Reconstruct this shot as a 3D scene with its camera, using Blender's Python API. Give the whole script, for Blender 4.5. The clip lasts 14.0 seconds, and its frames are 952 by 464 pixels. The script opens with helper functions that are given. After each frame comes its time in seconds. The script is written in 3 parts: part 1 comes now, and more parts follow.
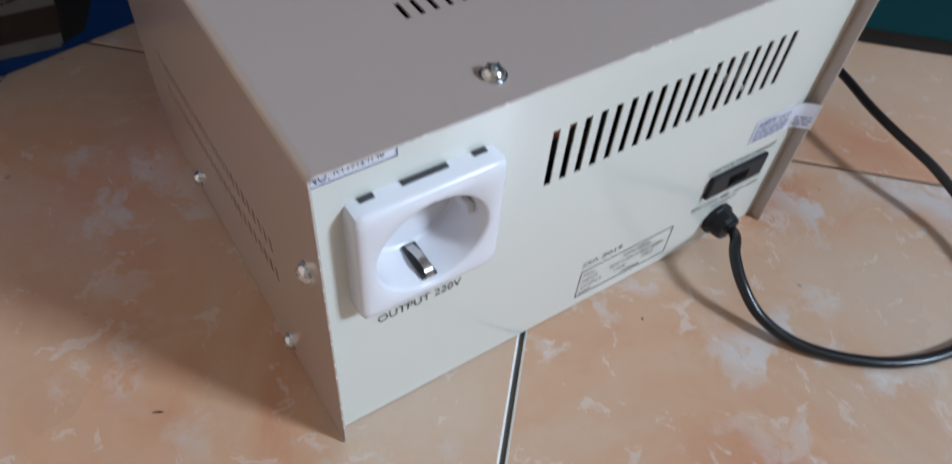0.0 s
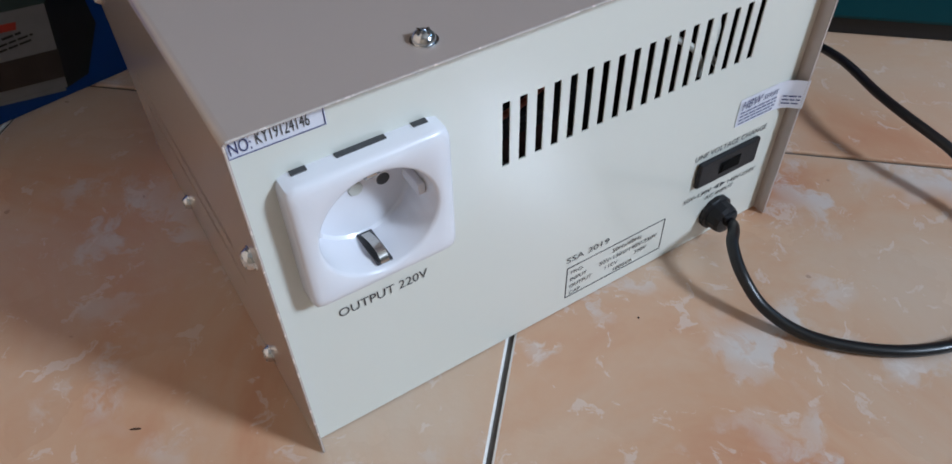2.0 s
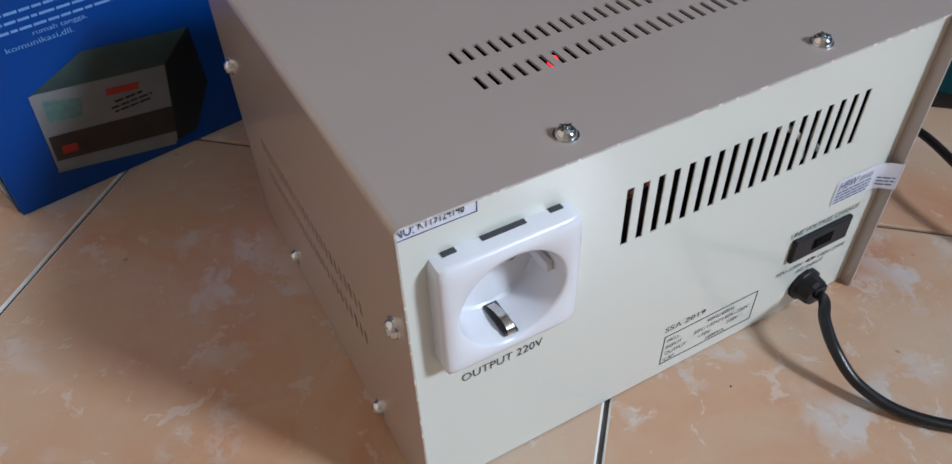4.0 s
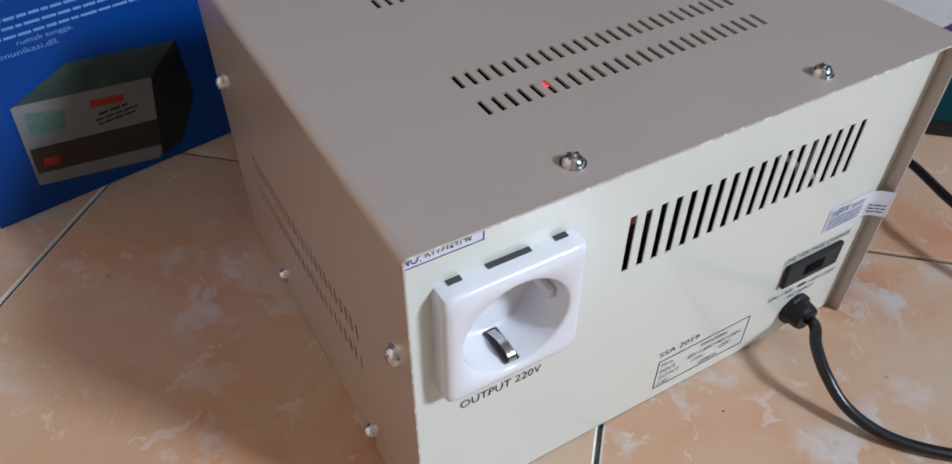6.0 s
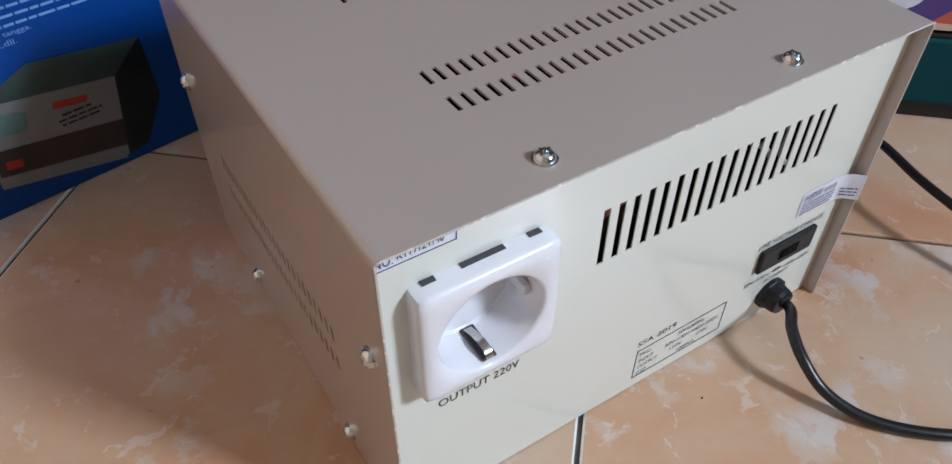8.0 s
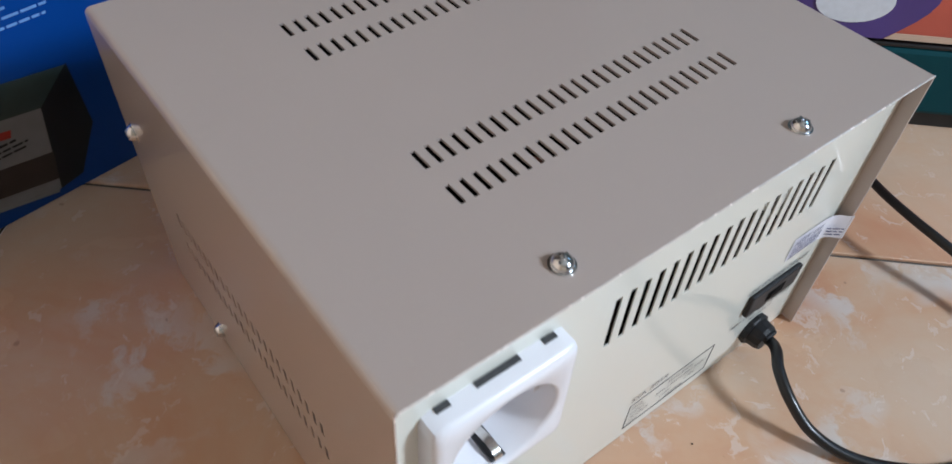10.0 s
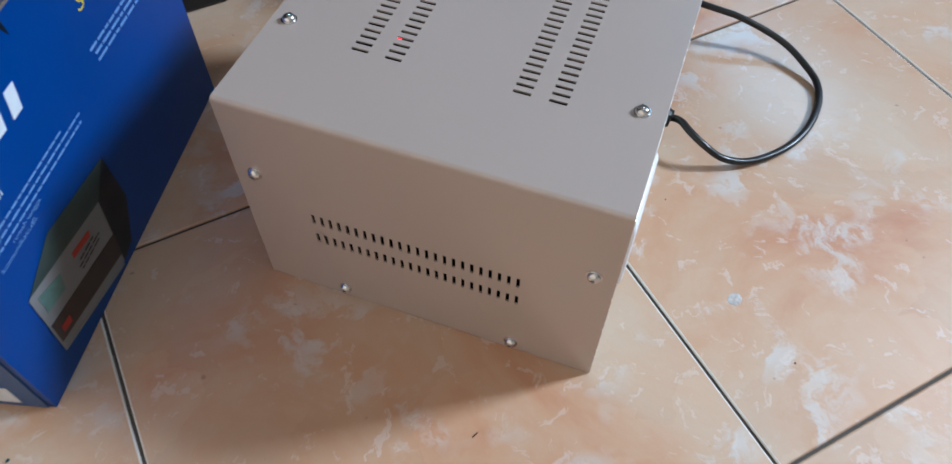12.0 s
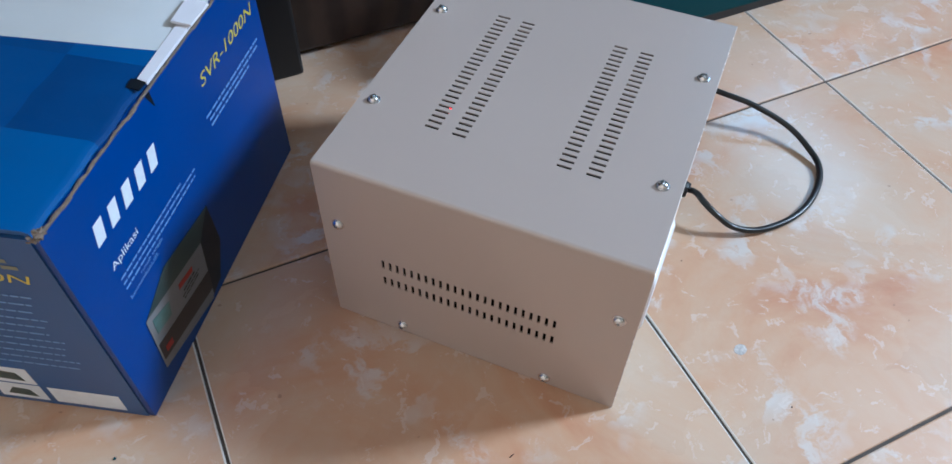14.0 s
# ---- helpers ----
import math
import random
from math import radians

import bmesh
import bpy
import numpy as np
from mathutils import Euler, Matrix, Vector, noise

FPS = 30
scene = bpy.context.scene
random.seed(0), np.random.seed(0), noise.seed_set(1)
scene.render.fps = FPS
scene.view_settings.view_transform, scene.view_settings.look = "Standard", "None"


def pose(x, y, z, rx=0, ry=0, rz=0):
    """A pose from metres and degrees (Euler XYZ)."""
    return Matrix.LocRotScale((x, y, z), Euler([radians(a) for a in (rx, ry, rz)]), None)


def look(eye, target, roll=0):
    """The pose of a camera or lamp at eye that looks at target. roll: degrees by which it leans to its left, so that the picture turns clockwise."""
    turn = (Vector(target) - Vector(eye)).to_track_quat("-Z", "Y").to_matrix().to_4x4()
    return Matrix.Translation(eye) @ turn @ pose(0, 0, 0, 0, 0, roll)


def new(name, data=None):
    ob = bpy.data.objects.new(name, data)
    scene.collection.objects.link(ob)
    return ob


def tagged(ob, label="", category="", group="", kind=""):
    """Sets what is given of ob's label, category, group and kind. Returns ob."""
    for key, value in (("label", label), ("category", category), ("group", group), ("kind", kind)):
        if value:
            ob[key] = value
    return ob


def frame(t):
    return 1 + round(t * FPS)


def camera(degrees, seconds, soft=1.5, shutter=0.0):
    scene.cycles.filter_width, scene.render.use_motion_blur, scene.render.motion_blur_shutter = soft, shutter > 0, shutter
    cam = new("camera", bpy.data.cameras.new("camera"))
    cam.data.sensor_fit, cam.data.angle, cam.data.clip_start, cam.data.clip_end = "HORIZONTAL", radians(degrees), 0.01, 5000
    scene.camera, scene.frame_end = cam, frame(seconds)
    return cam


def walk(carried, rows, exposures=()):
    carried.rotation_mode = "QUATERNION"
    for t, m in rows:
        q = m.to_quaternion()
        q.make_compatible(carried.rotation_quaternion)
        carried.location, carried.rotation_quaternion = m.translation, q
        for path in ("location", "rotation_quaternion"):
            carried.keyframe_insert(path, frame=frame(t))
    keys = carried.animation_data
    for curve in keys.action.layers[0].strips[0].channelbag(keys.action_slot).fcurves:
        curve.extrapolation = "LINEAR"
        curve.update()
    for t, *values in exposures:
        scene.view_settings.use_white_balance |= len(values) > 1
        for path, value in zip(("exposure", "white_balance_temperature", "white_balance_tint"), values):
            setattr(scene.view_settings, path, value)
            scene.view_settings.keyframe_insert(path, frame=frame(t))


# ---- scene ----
cam = camera(63.3, 14.0, soft=1.45, shutter=0.4)
PATH = [
    (0, (-0.042, -0.124, 0.288), (0.73, 0.885, -1.256), 6.1),
    (0.4, (-0.042, -0.129, 0.299), (0.742, 0.994, -1.158), 5.2),
    (0.5, (-0.04, -0.133, 0.299), (0.761, 0.994, -1.145), 4.8),
    (1, (-0.019, -0.15, 0.252), (0.7, 0.946, -1.259), 0.3),
    (1.5, (-0.021, -0.149, 0.259), (0.689, 0.995, -1.22), -0.9),
    (2, (-0.022, -0.152, 0.265), (0.692, 1.034, -1.178), -1.7),
    (2.5, (-0.027, -0.151, 0.269), (0.676, 1.079, -1.143), -2.0),
    (3, (-0.028, -0.148, 0.268), (0.669, 1.072, -1.155), -2.1),
    (3.5, (-0.038, -0.14, 0.277), (0.644, 1.121, -1.117), -2.9),
    (3.7, (-0.045, -0.14, 0.287), (0.625, 1.146, -1.09), -2.5),
    (5.8, (-0.054, -0.128, 0.287), (0.68, 1.133, -1.08), 0.5),
    (6, (-0.054, -0.13, 0.289), (0.688, 1.137, -1.068), 0.3),
    (6.5, (-0.049, -0.137, 0.296), (0.72, 1.137, -1.041), -0.2),
    (7, (-0.046, -0.133, 0.294), (0.704, 1.125, -1.067), -1.7),
    (7.5, (-0.048, -0.128, 0.29), (0.713, 1.099, -1.094), -0.8),
    (8, (-0.05, -0.127, 0.29), (0.725, 1.09, -1.095), 0.1),
    (8.2, (-0.052, -0.128, 0.291), (0.726, 1.11, -1.073), 0.4),
    (10.3, (-0.043, -0.046, 0.317), (0.878, 0.891, -1.191), 5.4),
    (10.5, (-0.056, -0.021, 0.333), (0.947, 0.805, -1.187), 4.4),
    (11, (-0.099, 0.007, 0.332), (1.106, 0.557, -1.165), 1.1),
    (11.5, (-0.143, 0.012, 0.356), (0.966, 0.395, -1.263), 1.6),
    (12, (-0.201, 0.001, 0.409), (0.887, 0.375, -1.227), 1.1),
    (12.5, (-0.232, -0.007, 0.442), (0.9, 0.404, -1.155), 0.5),
    (13, (-0.255, -0.004, 0.467), (0.916, 0.45, -1.089), 0.1),
    (13.5, (-0.257, 0.002, 0.469), (0.915, 0.485, -1.078), -0.1),
    (14, (-0.254, 0.0, 0.468), (0.928, 0.462, -1.077), 1.5),
]
walk(cam, [(t, look(eye, target, roll)) for t, eye, target, roll in PATH],
     [(0, 0.11, 5750, 15), (1.2, 0.02, 5700, 15), (3.5, 0.05, 5900, 16), (6, 0.20, 6050, 17), (8.2, 0.20, 6050, 17), (10.3, 0.38, 6050, 15), (11, 0.45, 5950, 13), (12.5, 0.55, 5550, 12), (14, 0.57, 5400, 12)])

# The unit's rear left foot is the origin; x runs along its rear panel, y along its side.
W, D, H = 0.2315, 0.203, 0.150          # the stabilizer
INSET = 0.006                           # rear panel behind the cover's edge
GRID = 47.5                             # turn of the tiles and of the room
TILE = 0.300
ROOM = pose(0, 0, 0, 0, 0, GRID - 90)   # room axes: its x points to the window wall, its y to the cabinet wall
R_X0, R_X1, R_Y0, R_Y1, R_H = -0.82, 2.00, -2.30, 2.30, 2.75
A_OFF, C_OFF = 0.0615, 0.205            # tile joints: room x of one row, room y of the other


# ---- light ----
world = bpy.data.worlds.new("sky")
scene.world = world
world.use_nodes = True
wn = world.node_tree
sky = wn.nodes.new("ShaderNodeTexSky")
sky.sky_type, sky.sun_disc = "NISHITA", False
sky.sun_elevation, sky.sun_rotation = radians(45), radians(140)
wn.links.new(sky.outputs[0], wn.nodes["Background"].inputs[0])
wn.nodes["Background"].inputs[1].default_value = 0.12
scene.view_settings.exposure = 0.0

WIN_Y, WIN_Z, WIN_W, WIN_H = -0.38, 1.58, 0.44, 0.60      # the window in the wall
WIDE_Y, WIDE_Z, WIDE_W, WIDE_H = 1.42, 1.82, 0.90, 0.52   # a wider, higher one beside it, inferred from a bluish reflection; its lamp is tinted


def area(name, m, sx, sy, power, colour):
    data = bpy.data.lights.new(name, "AREA")
    data.shape, data.size, data.size_y, data.energy, data.color = "RECTANGLE", sx, sy, power, colour
    ob = new(name, data)
    ob.matrix_world = m
    return ob


area("window_light", ROOM @ pose(R_X1 + 0.06, WIN_Y, WIN_Z, 0, 90, 0), WIN_H, WIN_W, 95, (0.81, 0.94, 1.0))
area("wide_window_light", ROOM @ pose(R_X1 + 0.06, WIDE_Y, WIDE_Z, 0, 90, 0), WIDE_H, WIDE_W, 6.5, (0.36, 0.74, 1.0))


# ---- materials ----
def material(name, colour, rough=0.5, metal=0.0, coat=0.0, spec=0.5):
    m = bpy.data.materials.new(name)
    m.use_nodes = True
    b = m.node_tree.nodes["Principled BSDF"]
    b.inputs["Base Color"].default_value = (*colour, 1)
    b.inputs["Roughness"].default_value = rough
    b.inputs["Metallic"].default_value = metal
    b.inputs["Coat Weight"].default_value = coat
    b.inputs["Coat Roughness"].default_value = 0.08
    b.inputs["Specular IOR Level"].default_value = spec
    return m


def link(m, a, b):
    m.node_tree.links.new(a, b)


def node(m, kind, **values):
    n = m.node_tree.nodes.new(kind)
    for key, value in values.items():
        n.inputs[key.replace("_", " ")].default_value = value
    return n


def bsdf(m):
    return m.node_tree.nodes["Principled BSDF"]


def noise_of(m, scale, detail=4.0, rough=0.55, coords=None, distortion=0.0):
    n = node(m, "ShaderNodeTexNoise", Scale=scale, Detail=detail, Roughness=rough, Distortion=distortion)
    if coords is None:
        coords = m.node_tree.nodes.new("ShaderNodeTexCoord").outputs["Object"]
    link(m, coords, n.inputs["Vector"])
    return n.outputs["Fac"]


def ramp(m, fac, stops):
    r = m.node_tree.nodes.new("ShaderNodeValToRGB")
    while len(r.color_ramp.elements) < len(stops):
        r.color_ramp.elements.new(0.5)
    for e, (at, colour) in zip(r.color_ramp.elements, stops):
        e.position, e.color = at, (*colour, 1) if len(colour) == 3 else colour
    link(m, fac, r.inputs[0])
    return r.outputs["Color"]


def mix(m, fac, a, b, blend="MIX"):
    n = m.node_tree.nodes.new("ShaderNodeMix")
    n.data_type, n.blend_type = "RGBA", blend
    for value, socket in ((fac, n.inputs[0]), (a, n.inputs[6]), (b, n.inputs[7])):
        if hasattr(value, "is_linked"):
            link(m, value, socket)
        elif isinstance(value, (int, float)):
            socket.default_value = value
        else:
            socket.default_value = (*value, 1)
    return n.outputs[2]


def grade(m, fac, lo, hi):
    n = node(m, "ShaderNodeMapRange")
    n.inputs["To Min"].default_value, n.inputs["To Max"].default_value = lo, hi
    link(m, fac, n.inputs["Value"])
    return n.outputs[0]


def bump(m, fac, strength, distance):
    n = node(m, "ShaderNodeBump", Strength=strength, Distance=distance)
    link(m, fac, n.inputs["Height"])
    link(m, n.outputs[0], bsdf(m).inputs["Normal"])


def varied(name, colour, rough, metal=0.0, coat=0.0, scale=30.0, spread=0.12, grain=0.0, grain_scale=900.0, spec=0.5):
    """A paint or plastic whose tone and gloss drift a little, with a fine grain."""
    m = material(name, colour, rough, metal, coat, spec)
    slow = noise_of(m, scale, 2.0)
    dark, light = tuple(c * (1 - 1.5 * spread) for c in colour), tuple(min(1, c * (1 + 1.5 * spread)) for c in colour)
    link(m, mix(m, slow, dark, light), bsdf(m).inputs["Base Color"])
    link(m, grade(m, slow, rough * 0.8, min(1, rough * 1.25)), bsdf(m).inputs["Roughness"])
    if grain:
        bump(m, noise_of(m, grain_scale, 2.0), grain, 0.0004)
    return m


def tile_material():
    m = material("glazed_tile", (0.6, 0.4, 0.25), 0.5, coat=0.5, spec=0.8)
    bsdf(m).inputs["Coat Roughness"].default_value = 0.13
    info = m.node_tree.nodes.new("ShaderNodeObjectInfo")
    coords = m.node_tree.nodes.new("ShaderNodeTexCoord").outputs["Object"]
    shift = node(m, "ShaderNodeVectorMath")
    shift.operation = "MULTIPLY_ADD"
    link(m, info.outputs["Random"], shift.inputs[0])
    shift.inputs[1].default_value = (23.0, 41.0, 13.0)
    link(m, coords, shift.inputs[2])
    p = shift.outputs[0]
    cloud = noise_of(m, 6.0, 6.0, 0.62, p, 0.8)
    drift = node(m, "ShaderNodeMath")          # each tile fired a little paler or redder
    drift.operation = "MULTIPLY_ADD"
    link(m, grade(m, info.outputs["Random"], -0.5, 0.5), drift.inputs[0])
    drift.inputs[1].default_value = -0.05
    link(m, cloud, drift.inputs[2])
    base = ramp(m, drift.outputs[0], [(0.30, (0.52, 0.235, 0.12)), (0.42, (0.57, 0.335, 0.20)), (0.54, (0.575, 0.40, 0.275)), (0.70, (0.585, 0.475, 0.375))])
    # angular shells of slightly different tone
    bent = node(m, "ShaderNodeVectorMath")
    bent.operation = "MULTIPLY_ADD"
    wob = node(m, "ShaderNodeTexNoise", Scale=11.0, Detail=5.0, Roughness=0.6)
    link(m, p, wob.inputs["Vector"])
    link(m, wob.outputs["Color"], bent.inputs[0])
    bent.inputs[1].default_value = (0.09, 0.09, 0.09)
    link(m, p, bent.inputs[2])
    shell = node(m, "ShaderNodeTexVoronoi", Scale=13.0)
    link(m, bent.outputs[0], shell.inputs["Vector"])
    tone = ramp(m, shell.outputs["Color"], [(0.25, (0.86, 0.80, 0.76)), (0.75, (1.0, 1.0, 1.0))])
    base = mix(m, 0.40, base, tone, "MULTIPLY")
    # ragged whitish patches, gathered in places
    rag = noise_of(m, 30.0, 8.0, 0.60, bent.outputs[0], 0.25)
    patch = noise_of(m, 13.0, 3.0, 0.55, p, 0.3)
    edge = ramp(m, rag, [(0.49, (0, 0, 0)), (0.57, (1, 1, 1))])
    where = ramp(m, patch, [(0.50, (0, 0, 0)), (0.62, (1, 1, 1))])
    white = mix(m, 1.0, edge, where, "MULTIPLY")
    half = node(m, "ShaderNodeMath")
    half.operation = "MULTIPLY"
    link(m, white, half.inputs[0])
    half.inputs[1].default_value = 0.66
    colour = mix(m, half.outputs[0], base, (0.60, 0.59, 0.585))
    fleck = ramp(m, noise_of(m, 72.0, 5.0, 0.62, bent.outputs[0], 0.5), [(0.60, (0, 0, 0)), (0.65, (0.42, 0.42, 0.42))])
    colour = mix(m, fleck, colour, (0.68, 0.61, 0.57))
    speck = ramp(m, noise_of(m, 130.0, 1.0, 0.5, p), [(0.80, (0, 0, 0)), (0.82, (0.4, 0.4, 0.4))])
    colour = mix(m, speck, colour, (0.16, 0.06, 0.03))
    link(m, colour, bsdf(m).inputs["Base Color"])
    link(m, grade(m, cloud, 0.42, 0.60), bsdf(m).inputs["Roughness"])
    relief = node(m, "ShaderNodeMath")         # the pale patches stand a trifle proud
    relief.operation = "MULTIPLY_ADD"
    link(m, white, relief.inputs[0])
    relief.inputs[1].default_value = 0.30
    link(m, noise_of(m, 38.0, 5.0, 0.6, p), relief.inputs[2])
    bump(m, relief.outputs[0], 0.22, 0.002)
    return m


def carton_top_material():
    """Blue board printed with squares of several blues."""
    m = material("carton_top_print", (0.03, 0.12, 0.4), 0.32)
    coords = m.node_tree.nodes.new("ShaderNodeTexCoord").outputs["Object"]
    snap = node(m, "ShaderNodeVectorMath")
    snap.operation = "SNAP"
    link(m, coords, snap.inputs[0])
    snap.inputs[1].default_value = (0.062, 0.055, 9.0)
    white = m.node_tree.nodes.new("ShaderNodeTexWhiteNoise")
    link(m, snap.outputs[0], white.inputs["Vector"])
    r = ramp(m, white.outputs["Value"], [(0.0, (0.002, 0.026, 0.11)), (0.4, (0.004, 0.062, 0.23)), (0.75, (0.006, 0.10, 0.31)), (1.0, (0.012, 0.16, 0.40))])
    link(m, mix(m, grade(m, noise_of(m, 22.0), 0.0, 0.4), r, (0.006, 0.08, 0.27)), bsdf(m).inputs["Base Color"])
    bump(m, noise_of(m, 60.0, 2.0), 0.15, 0.001)
    return m


def wood_material():
    m = material("dark_wood", (0.06, 0.035, 0.025), 0.35)
    wave = node(m, "ShaderNodeTexWave", Scale=9.0, Distortion=6.0, Detail=3.0)
    link(m, m.node_tree.nodes.new("ShaderNodeTexCoord").outputs["Object"], wave.inputs["Vector"])
    link(m, ramp(m, wave.outputs["Fac"], [(0.2, (0.018, 0.011, 0.009)), (0.8, (0.036, 0.021, 0.016))]), bsdf(m).inputs["Base Color"])
    return m


TAUPE = varied("taupe_enamel", (0.425, 0.358, 0.325), 0.32, 0.0, 0.7, 5.0, 0.03)
CREAM = varied("cream_enamel", (0.71, 0.72, 0.655), 0.24, 0.0, 0.5, 5.0, 0.02)
# Lighter than the cover's enamel, to put the folds' highlight into the colour.
FOLD = varied("taupe_fold_highlight", (0.50, 0.43, 0.395), 0.22, 0.0, 0.7, 60.0, 0.10)
# Pale colour of the beads that draw the rear edge's highlight.
EDGE = varied("edge_highlight", (0.68, 0.62, 0.58), 0.26, 0.25, 0.0, 160.0, 0.25)
for enamel in (TAUPE, FOLD):
    bsdf(enamel).inputs["Coat Roughness"].default_value = 0.05
CREAM.node_tree.nodes["Principled BSDF"].inputs["Coat Roughness"].default_value = 0.03
CHROME = varied("zinc_plated_steel", (0.70, 0.72, 0.74), 0.18, 1.0, 0.0, 300.0, 0.12)
NICKEL = varied("nickel_strip", (0.55, 0.53, 0.50), 0.22, 1.0, 0.0, 200.0, 0.2)
WHITE = varied("white_plastic", (0.78, 0.78, 0.82), 0.24, 0.0, 0.0, 60.0, 0.03, 0.05, 700.0)
BLACK = varied("black_plastic", (0.012, 0.012, 0.014), 0.45, 0.0, 0.0, 80.0, 0.25, 0.2, 900.0, 0.3)
RUBBER = varied("black_rubber", (0.008, 0.008, 0.009), 0.33, 0.0, 0.0, 120.0, 0.25, spec=0.5)
DARK = varied("dark_core_shade", (0.008, 0.0075, 0.0075), 0.8, 0.0, 0.0, 50.0, 0.3, spec=0.1)
COPPER = varied("varnished_copper", (0.035, 0.014, 0.010), 0.6, 0.0, 0.0, 90.0, 0.2, spec=0.2)
RED = varied("red_wire", (0.20, 0.045, 0.02), 0.5)
GREY = varied("pale_terminal_plastic", (0.55, 0.55, 0.50), 0.5)
INK = varied("black_ink", (0.045, 0.046, 0.05), 0.5, 0.0, 0.0, 400.0, 0.4)
PAPER = varied("white_label", (0.72, 0.73, 0.80), 0.45, 0.0, 0.0, 50.0, 0.04)
PIT = varied("pit_black", (0.004, 0.004, 0.004), 0.9, spec=0.1)
INK_BLUE = varied("blue_grey_ink", (0.05, 0.06, 0.17), 0.5, 0.0, 0.0, 500.0, 0.25)
TILE_GLAZE = tile_material()
# Pale tile edge, brightened further to put in the joint's glint.
TILE_EDGE = varied("pale_tile_edge_glint", (0.78, 0.75, 0.71), 0.35, 0.0, 0.0, 90.0, 0.08)
GROUT = varied("dark_grout", (0.085, 0.072, 0.062), 0.9, 0.0, 0.0, 60.0, 0.35, 0.5, 400.0)
# Unseen walls and ceiling, coloured only by the light they should bounce.
PLASTER = varied("cream_bounce_wall", (0.80, 0.60, 0.44), 0.8, 0.0, 0.0, 2.0, 0.05, 0.1, 60.0)
TAN_PLASTER = varied("tan_dim_bounce_wall", (0.50, 0.40, 0.29), 0.8, 0.0, 0.0, 2.0, 0.05, 0.1, 60.0)
GREY_PLASTER = varied("grey_green_dim_bounce_wall", (0.15, 0.165, 0.16), 0.8, 0.0, 0.0, 2.0, 0.05, 0.1, 60.0)
CEILING_PAINT = varied("dim_bounce_ceiling", (0.36, 0.33, 0.29), 0.85, 0.0, 0.0, 2.0, 0.04)
FRAME_PAINT = varied("frame_paint", (0.62, 0.60, 0.56), 0.4, 0.0, 0.0, 8.0, 0.06)
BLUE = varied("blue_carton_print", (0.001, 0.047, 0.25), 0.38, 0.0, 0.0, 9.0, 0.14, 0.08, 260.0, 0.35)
BLUE_SIDE = varied("paler_blue_carton_print", (0.022, 0.090, 0.265), 0.42, 0.0, 0.0, 9.0, 0.16, 0.1, 260.0)
BLUE_TOP = carton_top_material()
BOARD = varied("torn_brown_board", (0.17, 0.13, 0.10), 0.9, 0.0, 0.0, 300.0, 0.3, 0.8, 600.0)
PRINT_WHITE = varied("white_print", (0.70, 0.76, 0.84), 0.4, 0.0, 0.0, 200.0, 0.06)
PRINT_PALE = varied("pale_blue_print", (0.15, 0.31, 0.62), 0.4, 0.0, 0.0, 200.0, 0.12)
PRINT_GREY = varied("grey_print", (0.20, 0.205, 0.215), 0.4, 0.0, 0.0, 70.0, 0.12)
PRINT_SLATE = varied("slate_print", (0.035, 0.062, 0.062), 0.4, 0.0, 0.0, 60.0, 0.3)
PRINT_DARK = varied("near_black_print", (0.004, 0.008, 0.014), 0.4, 0.0, 0.0, 60.0, 0.3)
PRINT_BROWN = varied("dark_brown_print", (0.035, 0.026, 0.024), 0.35, 0.0, 0.0, 60.0, 0.3)
PRINT_TEAL = varied("sea_green_print", (0.10, 0.19, 0.18), 0.4, 0.0, 0.0, 200.0, 0.2)
PRINT_RED = varied("red_print", (0.36, 0.03, 0.02), 0.4, 0.0, 0.0, 200.0, 0.15)
PRINT_OLIVE = varied("dull_gold_print", (0.22, 0.23, 0.16), 0.5, 0.0, 0.0, 200.0, 0.1)
PRINT_YELLOW = varied("yellow_print", (0.62, 0.50, 0.06), 0.4, 0.0, 0.0, 200.0, 0.1)
PALE_FLAP = varied("pale_grey_board", (0.55, 0.58, 0.60), 0.5, 0.0, 0.0, 12.0, 0.06, 0.1, 200.0)
TEAL = varied("teal_board", (0.0015, 0.048, 0.062), 0.6, 0.0, 0.0, 6.0, 0.15, 0.1, 200.0, 0.15)
PURPLE = varied("purple_print", (0.075, 0.045, 0.22), 0.4, 0.0, 0.0, 14.0, 0.3)
CORAL = varied("coral_print", (0.50, 0.10, 0.065), 0.4, 0.0, 0.0, 14.0, 0.2)
BEIGE = varied("beige_print", (0.60, 0.45, 0.35), 0.5, 0.0, 0.0, 30.0, 0.1)
WOOD = wood_material()
CHIPPED = varied("chipped_grey_glaze", (0.47, 0.45, 0.44), 0.6, 0.0, 0.0, 420.0, 0.45, 0.6, 500.0)
GLOW = material("red_indicator", (0.5, 0.01, 0.01), 0.4)
bsdf(GLOW).inputs["Emission Color"].default_value = (1.0, 0.03, 0.04, 1)
bsdf(GLOW).inputs["Emission Strength"].default_value = 2.0
BLACK_PAINT = varied("black_lacquer", (0.006, 0.006, 0.007), 0.5, 0.0, 0.0, 20.0, 0.3)


# ---- mesh helpers ----
def link_mesh(name, mesh, mat, parent=None, label="", m=None, smooth=False):
    ob = new(name, mesh)
    if mat is not None and not mesh.materials:
        mesh.materials.append(mat)
    if smooth:
        for p in mesh.polygons:
            p.use_smooth = True
        mesh.set_sharp_from_angle(angle=radians(40))
    if parent is not None:
        ob.parent = parent
    if m is not None:
        ob.matrix_local = m
    return tagged(ob, label=label)


